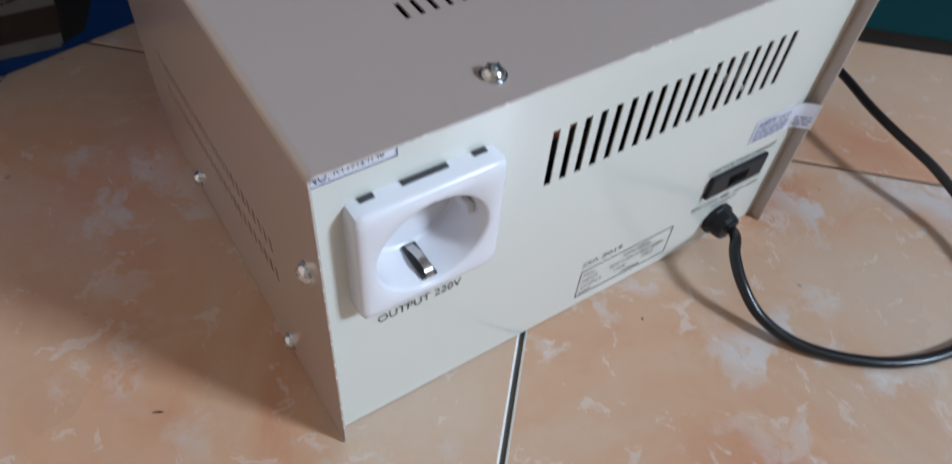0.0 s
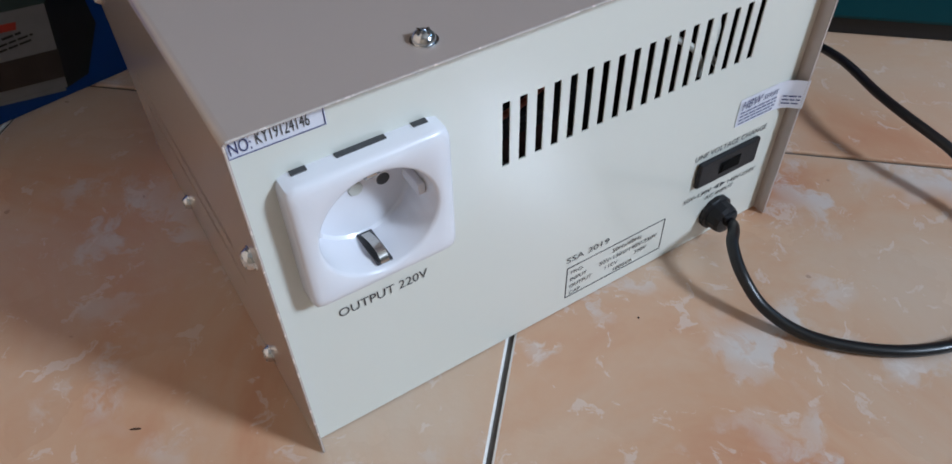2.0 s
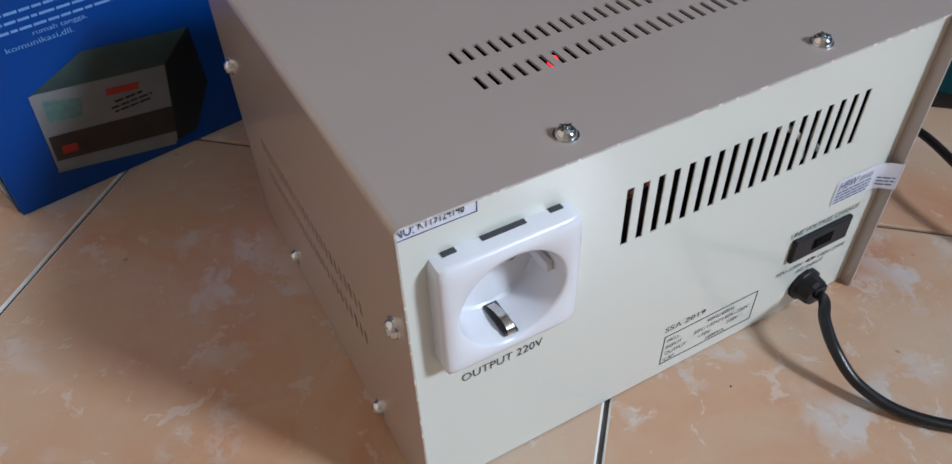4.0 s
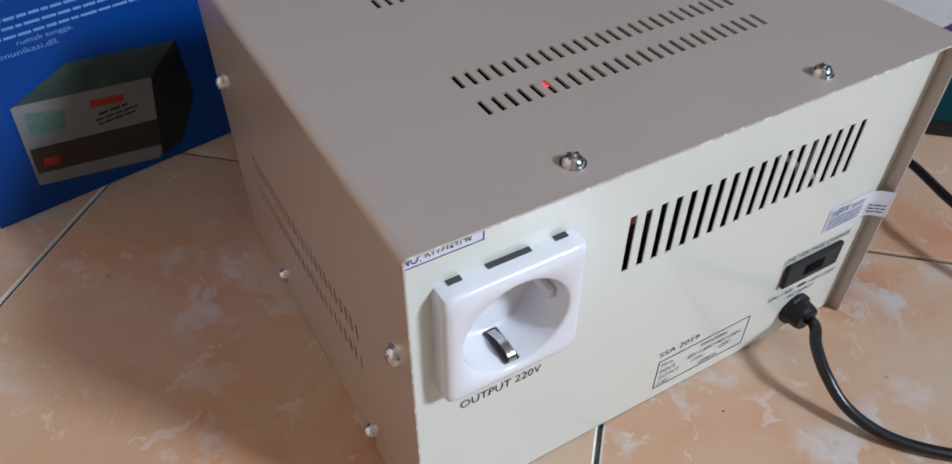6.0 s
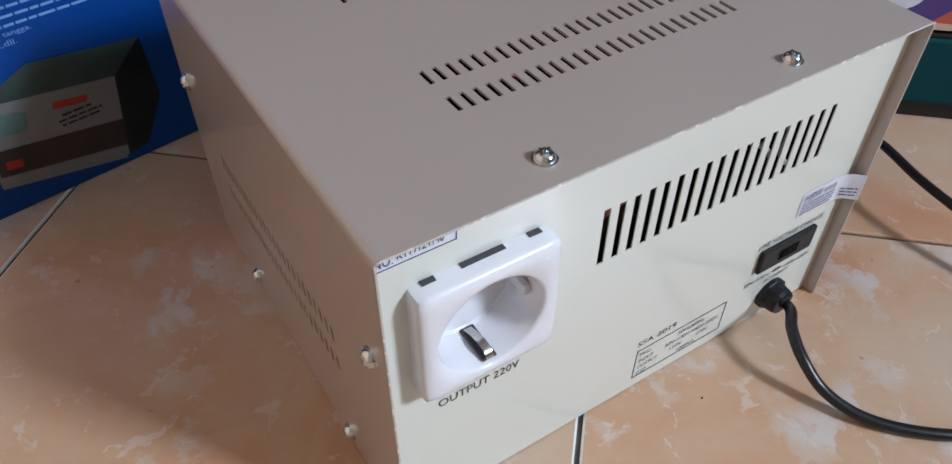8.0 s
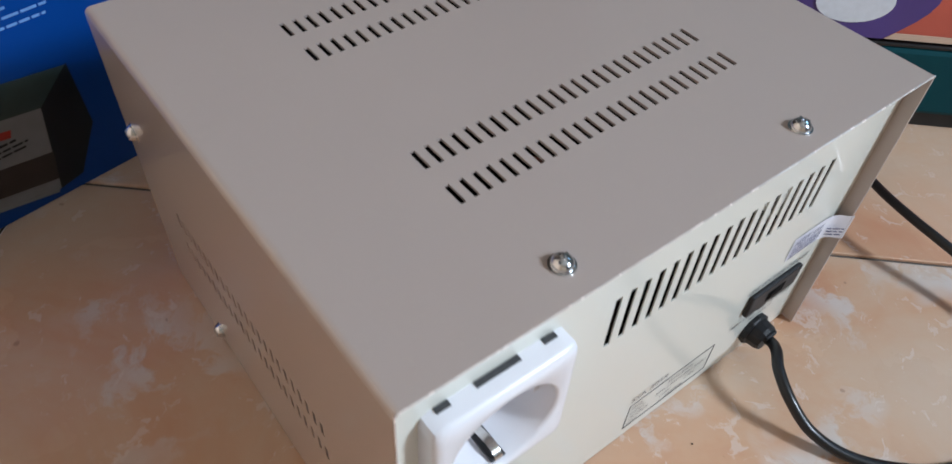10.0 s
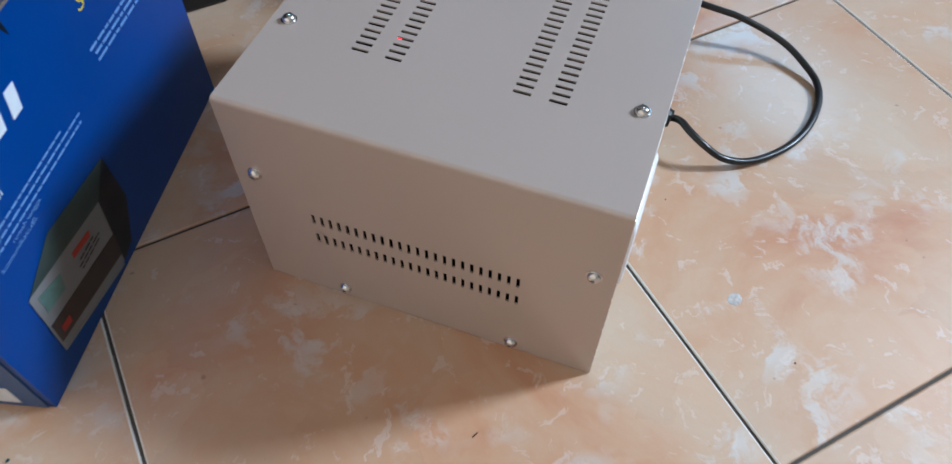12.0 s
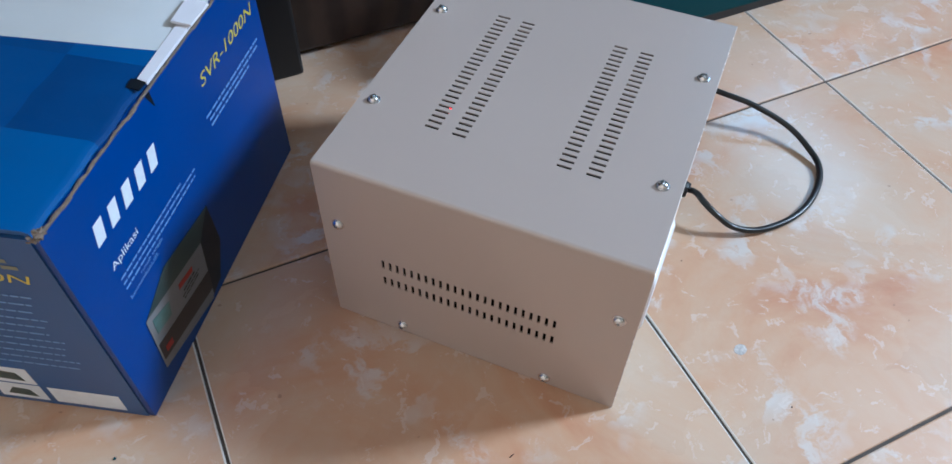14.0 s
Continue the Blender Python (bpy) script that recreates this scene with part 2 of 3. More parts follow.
def part(name, bm, mat, parent=None, label="", m=None, smooth=False):
    """One bmesh as one mesh object, under a thing or a part."""
    mesh = bpy.data.meshes.new(name)
    bm.normal_update()
    bm.to_mesh(mesh)
    bm.free()
    return link_mesh(name, mesh, mat, parent, label, m, smooth)


def thing(name, m, label, category, group=""):
    ob = new(name)
    ob.empty_display_size = 0.05
    ob.matrix_world = m
    return tagged(ob, label, category, group)


def add_box(bm, x0, x1, y0, y1, z0, z1, bevel=0.0, segments=2):
    made = bmesh.ops.create_cube(bm, size=1, matrix=Matrix.Translation(((x0 + x1) / 2, (y0 + y1) / 2, (z0 + z1) / 2)) @ Matrix.Diagonal((x1 - x0, y1 - y0, z1 - z0, 1)))
    if bevel:
        edges = list({e for v in made["verts"] for e in v.link_edges})
        bmesh.ops.bevel(bm, geom=edges, offset=bevel, segments=segments, affect="EDGES", profile=0.5)
    return bm


def box(x0, x1, y0, y1, z0, z1, bevel=0.0, segments=2):
    return add_box(bmesh.new(), x0, x1, y0, y1, z0, z1, bevel, segments)


def lathe(profile, steps=28, m=Matrix()):
    """Profile of (radius, height) turned round z."""
    bm = bmesh.new()
    rings = []
    for r, z in profile:
        if r < 1e-7:
            rings.append([bm.verts.new(m @ Vector((0, 0, z)))])
        else:
            rings.append([bm.verts.new(m @ Vector((r * math.cos(2 * math.pi * k / steps), r * math.sin(2 * math.pi * k / steps), z))) for k in range(steps)])
    for a, b in zip(rings[:-1], rings[1:]):
        for k in range(steps):
            n = (k + 1) % steps
            quad = [a[k % len(a)], a[n % len(a)], b[n % len(b)], b[k % len(b)]]
            quad = [v for i, v in enumerate(quad) if v not in quad[:i]]
            if len(quad) > 2:
                bm.faces.new(quad)
    return bm


def sweep(points, radius, steps=12, flat=1.0):
    """A round or flattened cord along a smooth line through the points."""
    pts = [Vector(p) for p in points]
    line = []
    for i in range(len(pts) - 1):
        p0, p1, p2, p3 = pts[max(i - 1, 0)], pts[i], pts[i + 1], pts[min(i + 2, len(pts) - 1)]
        for k in range(8):
            t = k / 8
            line.append(0.5 * ((2 * p1) + (p2 - p0) * t + (2 * p0 - 5 * p1 + 4 * p2 - p3) * t * t + (3 * p1 - p0 - 3 * p2 + p3) * t ** 3))
    line.append(pts[-1])
    bm = bmesh.new()
    rings = []
    for i, p in enumerate(line):
        ahead = (line[min(i + 1, len(line) - 1)] - line[max(i - 1, 0)]).normalized()
        side = ahead.cross(Vector((0, 0, 1)))
        side = side.normalized() if side.length > 1e-4 else Vector((1, 0, 0))
        up = side.cross(ahead).normalized()
        rings.append([bm.verts.new(p + side * radius * math.cos(2 * math.pi * k / steps) + up * radius * flat * math.sin(2 * math.pi * k / steps)) for k in range(steps)])
    for a, b in zip(rings[:-1], rings[1:]):
        for k in range(steps):
            bm.faces.new((a[k], a[(k + 1) % steps], b[(k + 1) % steps], b[k]))
    bm.faces.new(rings[0][::-1])
    bm.faces.new(rings[-1])
    return bm


def sheet(bm, origin, du, dv, width, height, holes, thick):
    """A flat sheet from origin along du and dv with rectangular holes (u0, u1, v0, v1); thick goes against du x dv."""
    du, dv, o = Vector(du), Vector(dv), Vector(origin)
    dn = -du.cross(dv) * thick
    us = sorted({0.0, width, *(round(h[k], 6) for h in holes for k in (0, 1))})
    vs = sorted({0.0, height, *(round(h[k], 6) for h in holes for k in (2, 3))})
    solid = {}
    for i in range(len(us) - 1):
        for j in range(len(vs) - 1):
            cu, cv = (us[i] + us[i + 1]) / 2, (vs[j] + vs[j + 1]) / 2
            solid[i, j] = not any(h[0] < cu < h[1] and h[2] < cv < h[3] for h in holes)
    front, back = {}, {}

    def vert(store, i, j, shift):
        if (i, j) not in store:
            store[i, j] = bm.verts.new(o + du * us[i] + dv * vs[j] + shift)
        return store[i, j]

    none = Vector((0, 0, 0))
    for (i, j), filled in solid.items():
        if not filled:
            continue
        corners = [(i, j), (i + 1, j), (i + 1, j + 1), (i, j + 1)]
        bm.faces.new([vert(front, *c, none) for c in corners])
        bm.faces.new([vert(back, *c, dn) for c in reversed(corners)])
        for a, b, step in ((0, 1, (0, -1)), (1, 2, (1, 0)), (2, 3, (0, 1)), (3, 0, (-1, 0))):
            if not solid.get((i + step[0], j + step[1]), False):
                ca, cb = corners[a], corners[b]
                bm.faces.new([vert(front, *cb, none), vert(front, *ca, none), vert(back, *ca, dn), vert(back, *cb, dn)])
    return bm


def bend(bm, centre, a0, a1, r, thick, y0, y1, steps=6):
    """A quarter bend of sheet metal round an axis along y."""
    rings = []
    for k in range(steps + 1):
        a = radians(a0 + (a1 - a0) * k / steps)
        c, s = math.cos(a), math.sin(a)
        rings.append([bm.verts.new((centre[0] + q * c, y, centre[1] + q * s)) for q, y in ((r, y0), (r, y1), (r - thick, y1), (r - thick, y0))])
    for a, b in zip(rings[:-1], rings[1:]):
        for k in range(4):
            face = bm.faces.new((a[k], a[(k + 1) % 4], b[(k + 1) % 4], b[k]))
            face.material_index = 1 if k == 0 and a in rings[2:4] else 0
    return bm


def plane_poly(points, thick=0.0002):
    """A thin printed patch from (u, v) corners, lying in local xy with its face to +z."""
    bm = bmesh.new()
    low = [bm.verts.new((u, v, 0)) for u, v in points]
    top = [bm.verts.new((u, v, thick)) for u, v in points]
    bm.faces.new(top)
    for k in range(len(points)):
        n = (k + 1) % len(points)
        bm.faces.new((low[k], low[n], top[n], top[k]))
    bmesh.ops.recalc_face_normals(bm, faces=bm.faces)
    return bm


def writing(name, body, u0, u1, v0, v1, mat, parent, m, lean=0.0, label=""):
    """Words fitted into the box u0..u1, v0..v1 of the plane m (face to +z)."""
    curve = bpy.data.curves.new(name, "FONT")
    curve.body, curve.size, curve.shear = body, 1.0, lean
    curve.resolution_u = 3
    ob = bpy.data.objects.new(name, curve)
    scene.collection.objects.link(ob)
    mesh = bpy.data.meshes.new_from_object(ob.evaluated_get(bpy.context.evaluated_depsgraph_get()))
    bpy.data.objects.remove(ob)
    bpy.data.curves.remove(curve)
    co = np.array([v.co for v in mesh.vertices])
    lo, hi = co.min(0), co.max(0)
    for v in mesh.vertices:
        v.co = (u0 + (v.co.x - lo[0]) / (hi[0] - lo[0]) * (u1 - u0), v0 + (v.co.y - lo[1]) / (hi[1] - lo[1]) * (v1 - v0), 0.00025)
    mesh.name = name
    mesh.materials.clear()
    return link_mesh(name, mesh, mat, parent, label, m)


def bars(name, rows, mat, parent, m, label=""):
    """Unreadable print: rows of (u0, u1, v, height) broken into word-long bars."""
    bm = bmesh.new()
    rng = random.Random(len(rows) * 7 + int(rows[0][0] * 9999))
    for u0, u1, v, h in rows:
        u = u0
        while u < u1 - h:
            n = min(u + h * rng.uniform(2.0, 6.0), u1)
            corners = [bm.verts.new((a, b, 0.00025)) for a, b in ((u, v), (n, v), (n, v + h), (u, v + h))]
            bm.faces.new(corners)
            u = n + h * 0.7
    return part(name, bm, mat, parent, label, m)


# ---- the room ----
def wall(name, m, length, height, holes=(), paint=None):
    """A wall 0.15 thick standing on local x, its face to -y; holes: (x0, x1, z0, z1)."""
    bm = bmesh.new()
    sheet(bm, (0, 0, 0), (1, 0, 0), (0, 0, 1), length, height, list(holes), 0.15)
    ob = part(name, bm, paint or GREY_PLASTER, None, "", m)
    return tagged(ob, {PLASTER: "unseen plain wall, warm cream to bounce fill light", TAN_PLASTER: "unseen plain wall, tan to dim its bounce"}.get(paint, "unseen plain wall, grey-green to dim its bounce"), "wall", kind="structure")


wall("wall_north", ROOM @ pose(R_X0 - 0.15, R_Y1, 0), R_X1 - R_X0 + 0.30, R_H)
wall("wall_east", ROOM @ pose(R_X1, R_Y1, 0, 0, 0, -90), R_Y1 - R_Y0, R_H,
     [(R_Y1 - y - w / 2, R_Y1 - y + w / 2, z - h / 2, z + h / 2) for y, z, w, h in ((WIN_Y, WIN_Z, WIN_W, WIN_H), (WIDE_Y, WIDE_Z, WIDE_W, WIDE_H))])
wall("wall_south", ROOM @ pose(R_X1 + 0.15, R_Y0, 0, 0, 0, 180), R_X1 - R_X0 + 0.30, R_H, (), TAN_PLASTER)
# West wall set close and pale, a reflector for warm fill.
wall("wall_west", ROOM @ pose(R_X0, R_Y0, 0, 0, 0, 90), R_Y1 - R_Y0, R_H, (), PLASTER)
ceil = part("ceiling", box(R_X0 - 0.15, R_X1 + 0.15, R_Y0 - 0.15, R_Y1 + 0.15, R_H, R_H + 0.1), CEILING_PAINT, None, "", ROOM)
tagged(ceil, "unseen plain ceiling, warm grey to limit its bounce", "ceiling", kind="structure")

for name, wy, wz, ww, wh in (("window_1", WIN_Y, WIN_Z, WIN_W, WIN_H), ("window_2", WIDE_Y, WIDE_Z, WIDE_W, WIDE_H)):
    window = tagged(thing(name, ROOM @ pose(R_X1 + 0.05, wy, wz), "painted window frame in the plaster wall", "window"), kind="structure")
    for z in (-wh / 2, wh / 2 - 0.04):
        part("window_frame", box(-0.03, 0.0, -ww / 2, ww / 2, z, z + 0.04, 0.003), FRAME_PAINT, window)
    for y in (-ww / 2, ww / 2 - 0.04):
        part("window_frame", box(-0.03, 0.0, y, y + 0.04, -wh / 2 + 0.042, wh / 2 - 0.042, 0.003), FRAME_PAINT, window)


# ---- the voltage stabilizer ----
T = 0.0009                                   # sheet thickness
unit = thing("voltage_stabilizer", pose(0, 0, 0), "taupe steel voltage stabilizer with cream rear panel standing on tiles", "voltage stabilizer")


def slots(first, count, pitch, width, v0, v1):
    return [(first + k * pitch - width / 2, first + k * pitch + width / 2, v0, v1) for k in range(count)]


def cover():
    r = 0.0026
    bm = bmesh.new()
    rows = [(0.0450, 0.0538), (0.0627, 0.0716), (0.1285, 0.1373), (0.1462, 0.1552)]
    top = [h for a, b in rows for h in slots(0.0540 - r, 25, 0.00502, 0.0019, a, b)]
    sheet(bm, (r, 0, H), (1, 0, 0), (0, 1, 0), W - 2 * r, D, top, T)
    side = [h for a, b in ((0.0512, 0.0591), (0.0682, 0.0763)) for h in slots(D - 0.1624, 24, 0.00502, 0.0019, a, b)]
    sheet(bm, (0, D, 0.0006), (0, -1, 0), (0, 0, 1), D, H - r - 0.0006, side, T)
    far = [h for a, b in ((0.0512, 0.0591), (0.0682, 0.0763)) for h in slots(0.0470, 24, 0.00502, 0.0019, a, b)]
    sheet(bm, (W, 0, 0.0006), (0, 1, 0), (0, 0, 1), D, H - r - 0.0006, far, T)
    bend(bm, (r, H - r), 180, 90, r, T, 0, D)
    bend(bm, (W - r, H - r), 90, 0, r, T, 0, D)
    bmesh.ops.remove_doubles(bm, verts=bm.verts, dist=1e-6)
    bmesh.ops.recalc_face_normals(bm, faces=bm.faces)
    ob = part("cover", bm, TAUPE, unit, "folded taupe enamelled steel cover with rows of slots")
    ob.data.materials.append(FOLD)      # paler, glossier paint stands in for the highlight along the folds
    for face in ob.data.polygons:
        face.use_smooth = True
    ob.data.set_sharp_from_angle(angle=radians(30))
    return ob


cover()


def highlight_rim():
    """The cover's cut rear edge, its highlight added as fine pale beads along the top and down one side."""
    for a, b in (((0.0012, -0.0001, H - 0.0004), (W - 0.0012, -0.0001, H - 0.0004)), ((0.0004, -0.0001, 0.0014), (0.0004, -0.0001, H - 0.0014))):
        part("edge_highlight", sweep([a, b], 0.00030, 8), EDGE, unit, "pale bead added as a highlight along the cover's cut edge", None, True)


highlight_rim()


def rear_panel():
    x0, x1, z0, z1 = T + 0.0002, W - T - 0.0002, 0.0006, H - T - 0.0002
    vents = slots(0.0853 - x0, 18, 0.00651, 0.0029, 0.0972 - z0, 0.1228 - z0)
    well = [(0.0176 - x0, 0.0548 - x0, 0.0856 - z0, 0.1228 - z0)]
    bm = bmesh.new()
    sheet(bm, (x0, INSET, z0), (1, 0, 0), (0, 0, 1), x1 - x0, z1 - z0, vents + well, 0.0005)
    return part("rear_panel", bm, CREAM, unit, "glossy cream enamelled rear panel with upright vent slots")


rear_panel()
# Shade inside: near-black front and base, and added side sheets behind the slots.
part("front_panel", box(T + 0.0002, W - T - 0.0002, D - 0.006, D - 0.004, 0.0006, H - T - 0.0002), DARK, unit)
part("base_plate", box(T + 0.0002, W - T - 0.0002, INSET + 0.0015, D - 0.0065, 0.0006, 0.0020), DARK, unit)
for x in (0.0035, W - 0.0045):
    part("inner_shade_plate", box(x, x + 0.0010, INSET + 0.0030, D - 0.0070, 0.0022, H - 0.0030), DARK, unit)


def screw():
    """A pan-head screw standing on z = 0, with its cross recess."""
    bm = lathe([(0.0, 0.0018), (0.0009, 0.0019), (0.0010, 0.0031), (0.0021, 0.0028), (0.0031, 0.0019), (0.0035, 0.0008), (0.0035, 0.00045), (0.0041, 0.0004), (0.0042, -0.0002)], 24)
    for turn in (0, 90):
        for side in (1, -1):
            made = bmesh.ops.create_cube(bm, size=1, matrix=pose(0, 0, 0, 0, 0, turn + 20) @ Matrix.Translation((side * 0.0019, 0, 0.0026)) @ Matrix.Diagonal((0.0010, 0.0007, 0.0007, 1)))
    return bm


screw_mesh = bpy.data.meshes.new("screw")
sb = screw()
sb.to_mesh(screw_mesh)
sb.free()
screw_mesh.materials.append(CHROME)
for p in screw_mesh.polygons:
    p.use_smooth = True
screw_mesh.set_sharp_from_angle(angle=radians(35))
for k, (x, y) in enumerate(((0.0616, 0.0112), (0.1645, 0.0098), (0.0620, 0.1936), (0.1648, 0.1936))):
    link_mesh("screw", screw_mesh, None, unit, "zinc-plated cross-head screw", pose(x, y, H, 0, 0, 37 * k))
for k, (y, z) in enumerate(((0.1522, 0.0084), (0.0477, 0.0079), (0.0107, 0.0998), (0.1910, 0.0998))):
    link_mesh("screw", screw_mesh, None, unit, "zinc-plated cross-head screw", pose(0, y, z, 0, -90, 0) @ pose(0, 0, 0, 0, 0, 25 * k))
    link_mesh("screw", screw_mesh, None, unit, "zinc-plated cross-head screw", pose(W, y, z, 0, 90, 0) @ pose(0, 0, 0, 0, 0, 31 * k))

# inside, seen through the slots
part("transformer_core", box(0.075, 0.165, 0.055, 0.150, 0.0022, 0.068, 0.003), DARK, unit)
part("winding", box(0.090, 0.150, 0.040, 0.158, 0.012, 0.060, 0.010, 3), COPPER, unit, "varnished copper winding")
for line in ([(0.150, 0.013, 0.124), (0.158, 0.012, 0.117), (0.167, 0.011, 0.111), (0.175, 0.012, 0.102), (0.179, 0.014, 0.092)],
             [(0.176, 0.012, 0.126), (0.180, 0.011, 0.114), (0.181, 0.012, 0.102), (0.187, 0.013, 0.094)]):
    part("pale_lead", sweep(line, 0.0013, 8), GREY, unit, "pale insulated lead")
part("indicator", lathe([(0.0, 0.0058), (0.0018, 0.0053), (0.0030, 0.0040), (0.0034, 0.0020), (0.0034, 0.0)], 16), GLOW, unit, "small glowing red indicator", pose(0.183, 0.1965, 0.042, 90, 0, 0), True)
part("red_lead", sweep([(0.080, 0.016, 0.108), (0.095, 0.014, 0.112), (0.112, 0.017, 0.118), (0.120, 0.03, 0.121), (0.100, 0.05, 0.135), (0.088, 0.053, 0.143)], 0.0012, 8), RED, unit, "red insulated lead")

# the plane of the rear panel: local x to its right, local y up
REAR = pose(0, INSET, 0, 90, 0, 0)


def socket():
    """Round recessed mains socket in a square white plate; local z points out of the panel."""
    cx, cz, half_w, half_h, deep = 0.0362, 0.1042, 0.0254, 0.0248, 0.0082
    at = REAR @ Matrix.Translation((cx, cz, 0))
    bm = bmesh.new()
    steps, r = 96, 0.0194
    depth = -0.0095

    def ring(rx, z, square=0.0, rad=0.0):
        out = []
        for k in range(steps):
            a = 2 * math.pi * k / steps
            c, s = math.cos(a), math.sin(a)
            if square:
                p = 18.0
                q = (abs(c) ** p + abs(s) ** p) ** (-1 / p)
                out.append(bm.verts.new((c * q * (half_w - rad), s * q * (half_h - rad), z)))
            else:
                out.append(bm.verts.new((c * rx, s * rx, z)))
        return out

    rings = [ring(0, 0.0, 1, 0.0), ring(0, deep - 0.0026, 1, 0.0), ring(0, deep - 0.0013, 1, 0.0004), ring(0, deep - 0.0004, 1, 0.0015), ring(0, deep, 1, 0.0032),
             ring(r + 0.0009, deep), ring(r + 0.0002, deep - 0.0004), ring(r - 0.0003, deep - 0.0012), ring(r - 0.0008, depth + 0.001), ring(r - 0.0018, depth), ring(0.0001, depth)]
    for a, b in zip(rings[:-1], rings[1:]):
        for k in range(steps):
            bm.faces.new((a[k], a[(k + 1) % steps], b[(k + 1) % steps], b[k]))
    bmesh.ops.recalc_face_normals(bm, faces=bm.faces)
    body = part("socket", bm, WHITE, unit, "white plastic mains socket with a round well", at, True)
    # Flat dark discs stand in for the shade of the pin holes.
    for x in (-0.0095, 0.0095):
        part("pin_hole", lathe([(0.0, 0.0002), (0.0020, 0.0002), (0.0023, 0.0)], 20), INK, body, "dark round pin hole", pose(x, 0, depth))
    part("fixing_screw", lathe([(0.0, 0.0006), (0.0022, 0.0006), (0.0026, 0.0)], 20), GREY, body, "", pose(0, 0.0005, depth))
    # two earth springs, bowed into the well
    for turn in (0, 180):
        bm = bmesh.new()
        line = [(-0.0088, -0.0180), (-0.0060, -0.0168), (-0.0030, -0.0156), (0.0005, -0.0149), (0.0035, -0.0150), (0.0054, -0.0160), (0.0064, -0.0176)]
        rows = [[bm.verts.new((x, y + dy, z)) for x, dy in ((-0.0015, 0), (0.0015, 0), (0.0015, -0.0006), (-0.0015, -0.0006))] for z, y in line]
        for a, b in zip(rows[:-1], rows[1:]):
            for k in range(4):
                bm.faces.new((a[k], a[(k + 1) % 4], b[(k + 1) % 4], b[k]))
        bm.faces.new(rows[0][::-1])
        bm.faces.new(rows[-1])
        bmesh.ops.recalc_face_normals(bm, faces=bm.faces)
        part("earth_clip", bm, NICKEL, body, "bright nickel earth spring", pose(0, 0, 0, 0, 0, turn), True)
        part("clip_slot", box(-0.0026, 0.0026, -0.0186, -0.0176, depth + 0.001, 0.0062), INK, body, "", pose(0, 0, 0, 0, 0, turn))
        part("guide_rib", box(-0.0185, -0.0160, -0.0022, 0.0022, depth, 0.0015, 0.0005), WHITE, body, "", pose(0, 0, 0, 0, 0, turn))
    # Dark boxes stand in for the shade in the release notches.
    for x0, x1 in ((-0.0208, -0.0162), (-0.0076, 0.0076), (0.0162, 0.0208)):
        part("notch_shade", box(x0, x1, half_h - 0.0010, half_h + 0.0004, 0.0002, 0.0022), INK, body, "dark box for the notch shade in the upper edge")
    return body


socket()


def voltage_switch():
    at = REAR @ Matrix.Translation((0.1990, 0.0447, 0))
    body = part("voltage_selector", box(-0.0174, 0.0174, -0.0068, 0.0068, 0.0, 0.0024, 0.0009, 2), BLACK, unit, "black plastic voltage selector", at)
    # Slot and slider near-black, the recess's shade put into the colour.
    part("selector_slot", box(-0.0058, 0.0062, -0.0030, 0.0030, 0.00245, 0.0026), PIT, body)
    part("slider", box(-0.0046, -0.0010, -0.0022, 0.0022, 0.0026, 0.0031, 0.0003), PIT, body)
    return body


voltage_switch()


def cable_gland():
    at = REAR @ Matrix.Translation((0.1998, 0.0148, 0))
    bm = lathe([(0.0, 0.0), (0.0086, 0.0), (0.0088, 0.0022), (0.0084, 0.0028), (0.0074, 0.0032), (0.0070, 0.0075), (0.0062, 0.0092), (0.0036, 0.0096), (0.0, 0.0096)], 12)
    body = part("cable_gland", bm, BLACK, unit, "black plastic cable gland", at)
    part("gland_jaw", box(-0.0036, 0.0036, 0.0024, 0.0052, 0.0070, 0.0108, 0.0006), BLACK, body)
    return body


cable_gland()


# printing and stickers on the rear panel
def rear_text(body, u0, u1, v0, v1, lean=0.0):
    return writing("printed_text", body, u0, u1, v0, v1, INK, unit, REAR, lean, "black printed lettering")


rear_text("OUTPUT 220V", 0.0197, 0.0530, 0.0627, 0.0668)
rear_text("SSA 2019", 0.1153, 0.1372, 0.0298, 0.0330)
rear_text("LINE VOLTAGE CHANGE", 0.1795, 0.2205, 0.0530, 0.0558)
rear_text("50V-130V", 0.1780, 0.1945, 0.0292, 0.0317)
rear_text("140V-250V", 0.2045, 0.2215, 0.0288, 0.0313)
rear_text("AC INPUT", 0.1918, 0.2088, 0.0250, 0.0274)
for tip, tail in ((0.1960, 0.1990), (0.2030, 0.2000)):
    part("arrow_mark", plane_poly([(tip, 0.0304), (tail, 0.0291), (tail, 0.0317)][::1 if tip < tail else -1]), INK, unit, "", REAR)
frame_bm = bmesh.new()
for x0, x1, z0, z1 in ((0.1160, 0.1690, 0.0073, 0.0077), (0.1160, 0.1690, 0.0260, 0.0264), (0.1160, 0.1164, 0.0077, 0.0260), (0.1686, 0.1690, 0.0077, 0.0260)):
    add_box(frame_bm, x0, x1, z0, z1, 0.0, 0.0002)
part("rating_frame", frame_bm, INK, unit, "thin black printed frame", REAR)
for k, (word, wide) in enumerate((("FRQ.", 0.0068), ("INPUT", 0.0088), ("OUTPUT", 0.0118), ("CAP.", 0.0066))):
    z = 0.0220 - k * 0.0043
    rear_text(word, 0.1180, 0.1180 + wide, z - 0.0006, z + 0.0017)
rear_text("50Hz/60Hz", 0.1400, 0.1560, 0.0217, 0.0241)
rear_text("50V-130V/140V-250V", 0.1335, 0.1655, 0.0172, 0.0196)
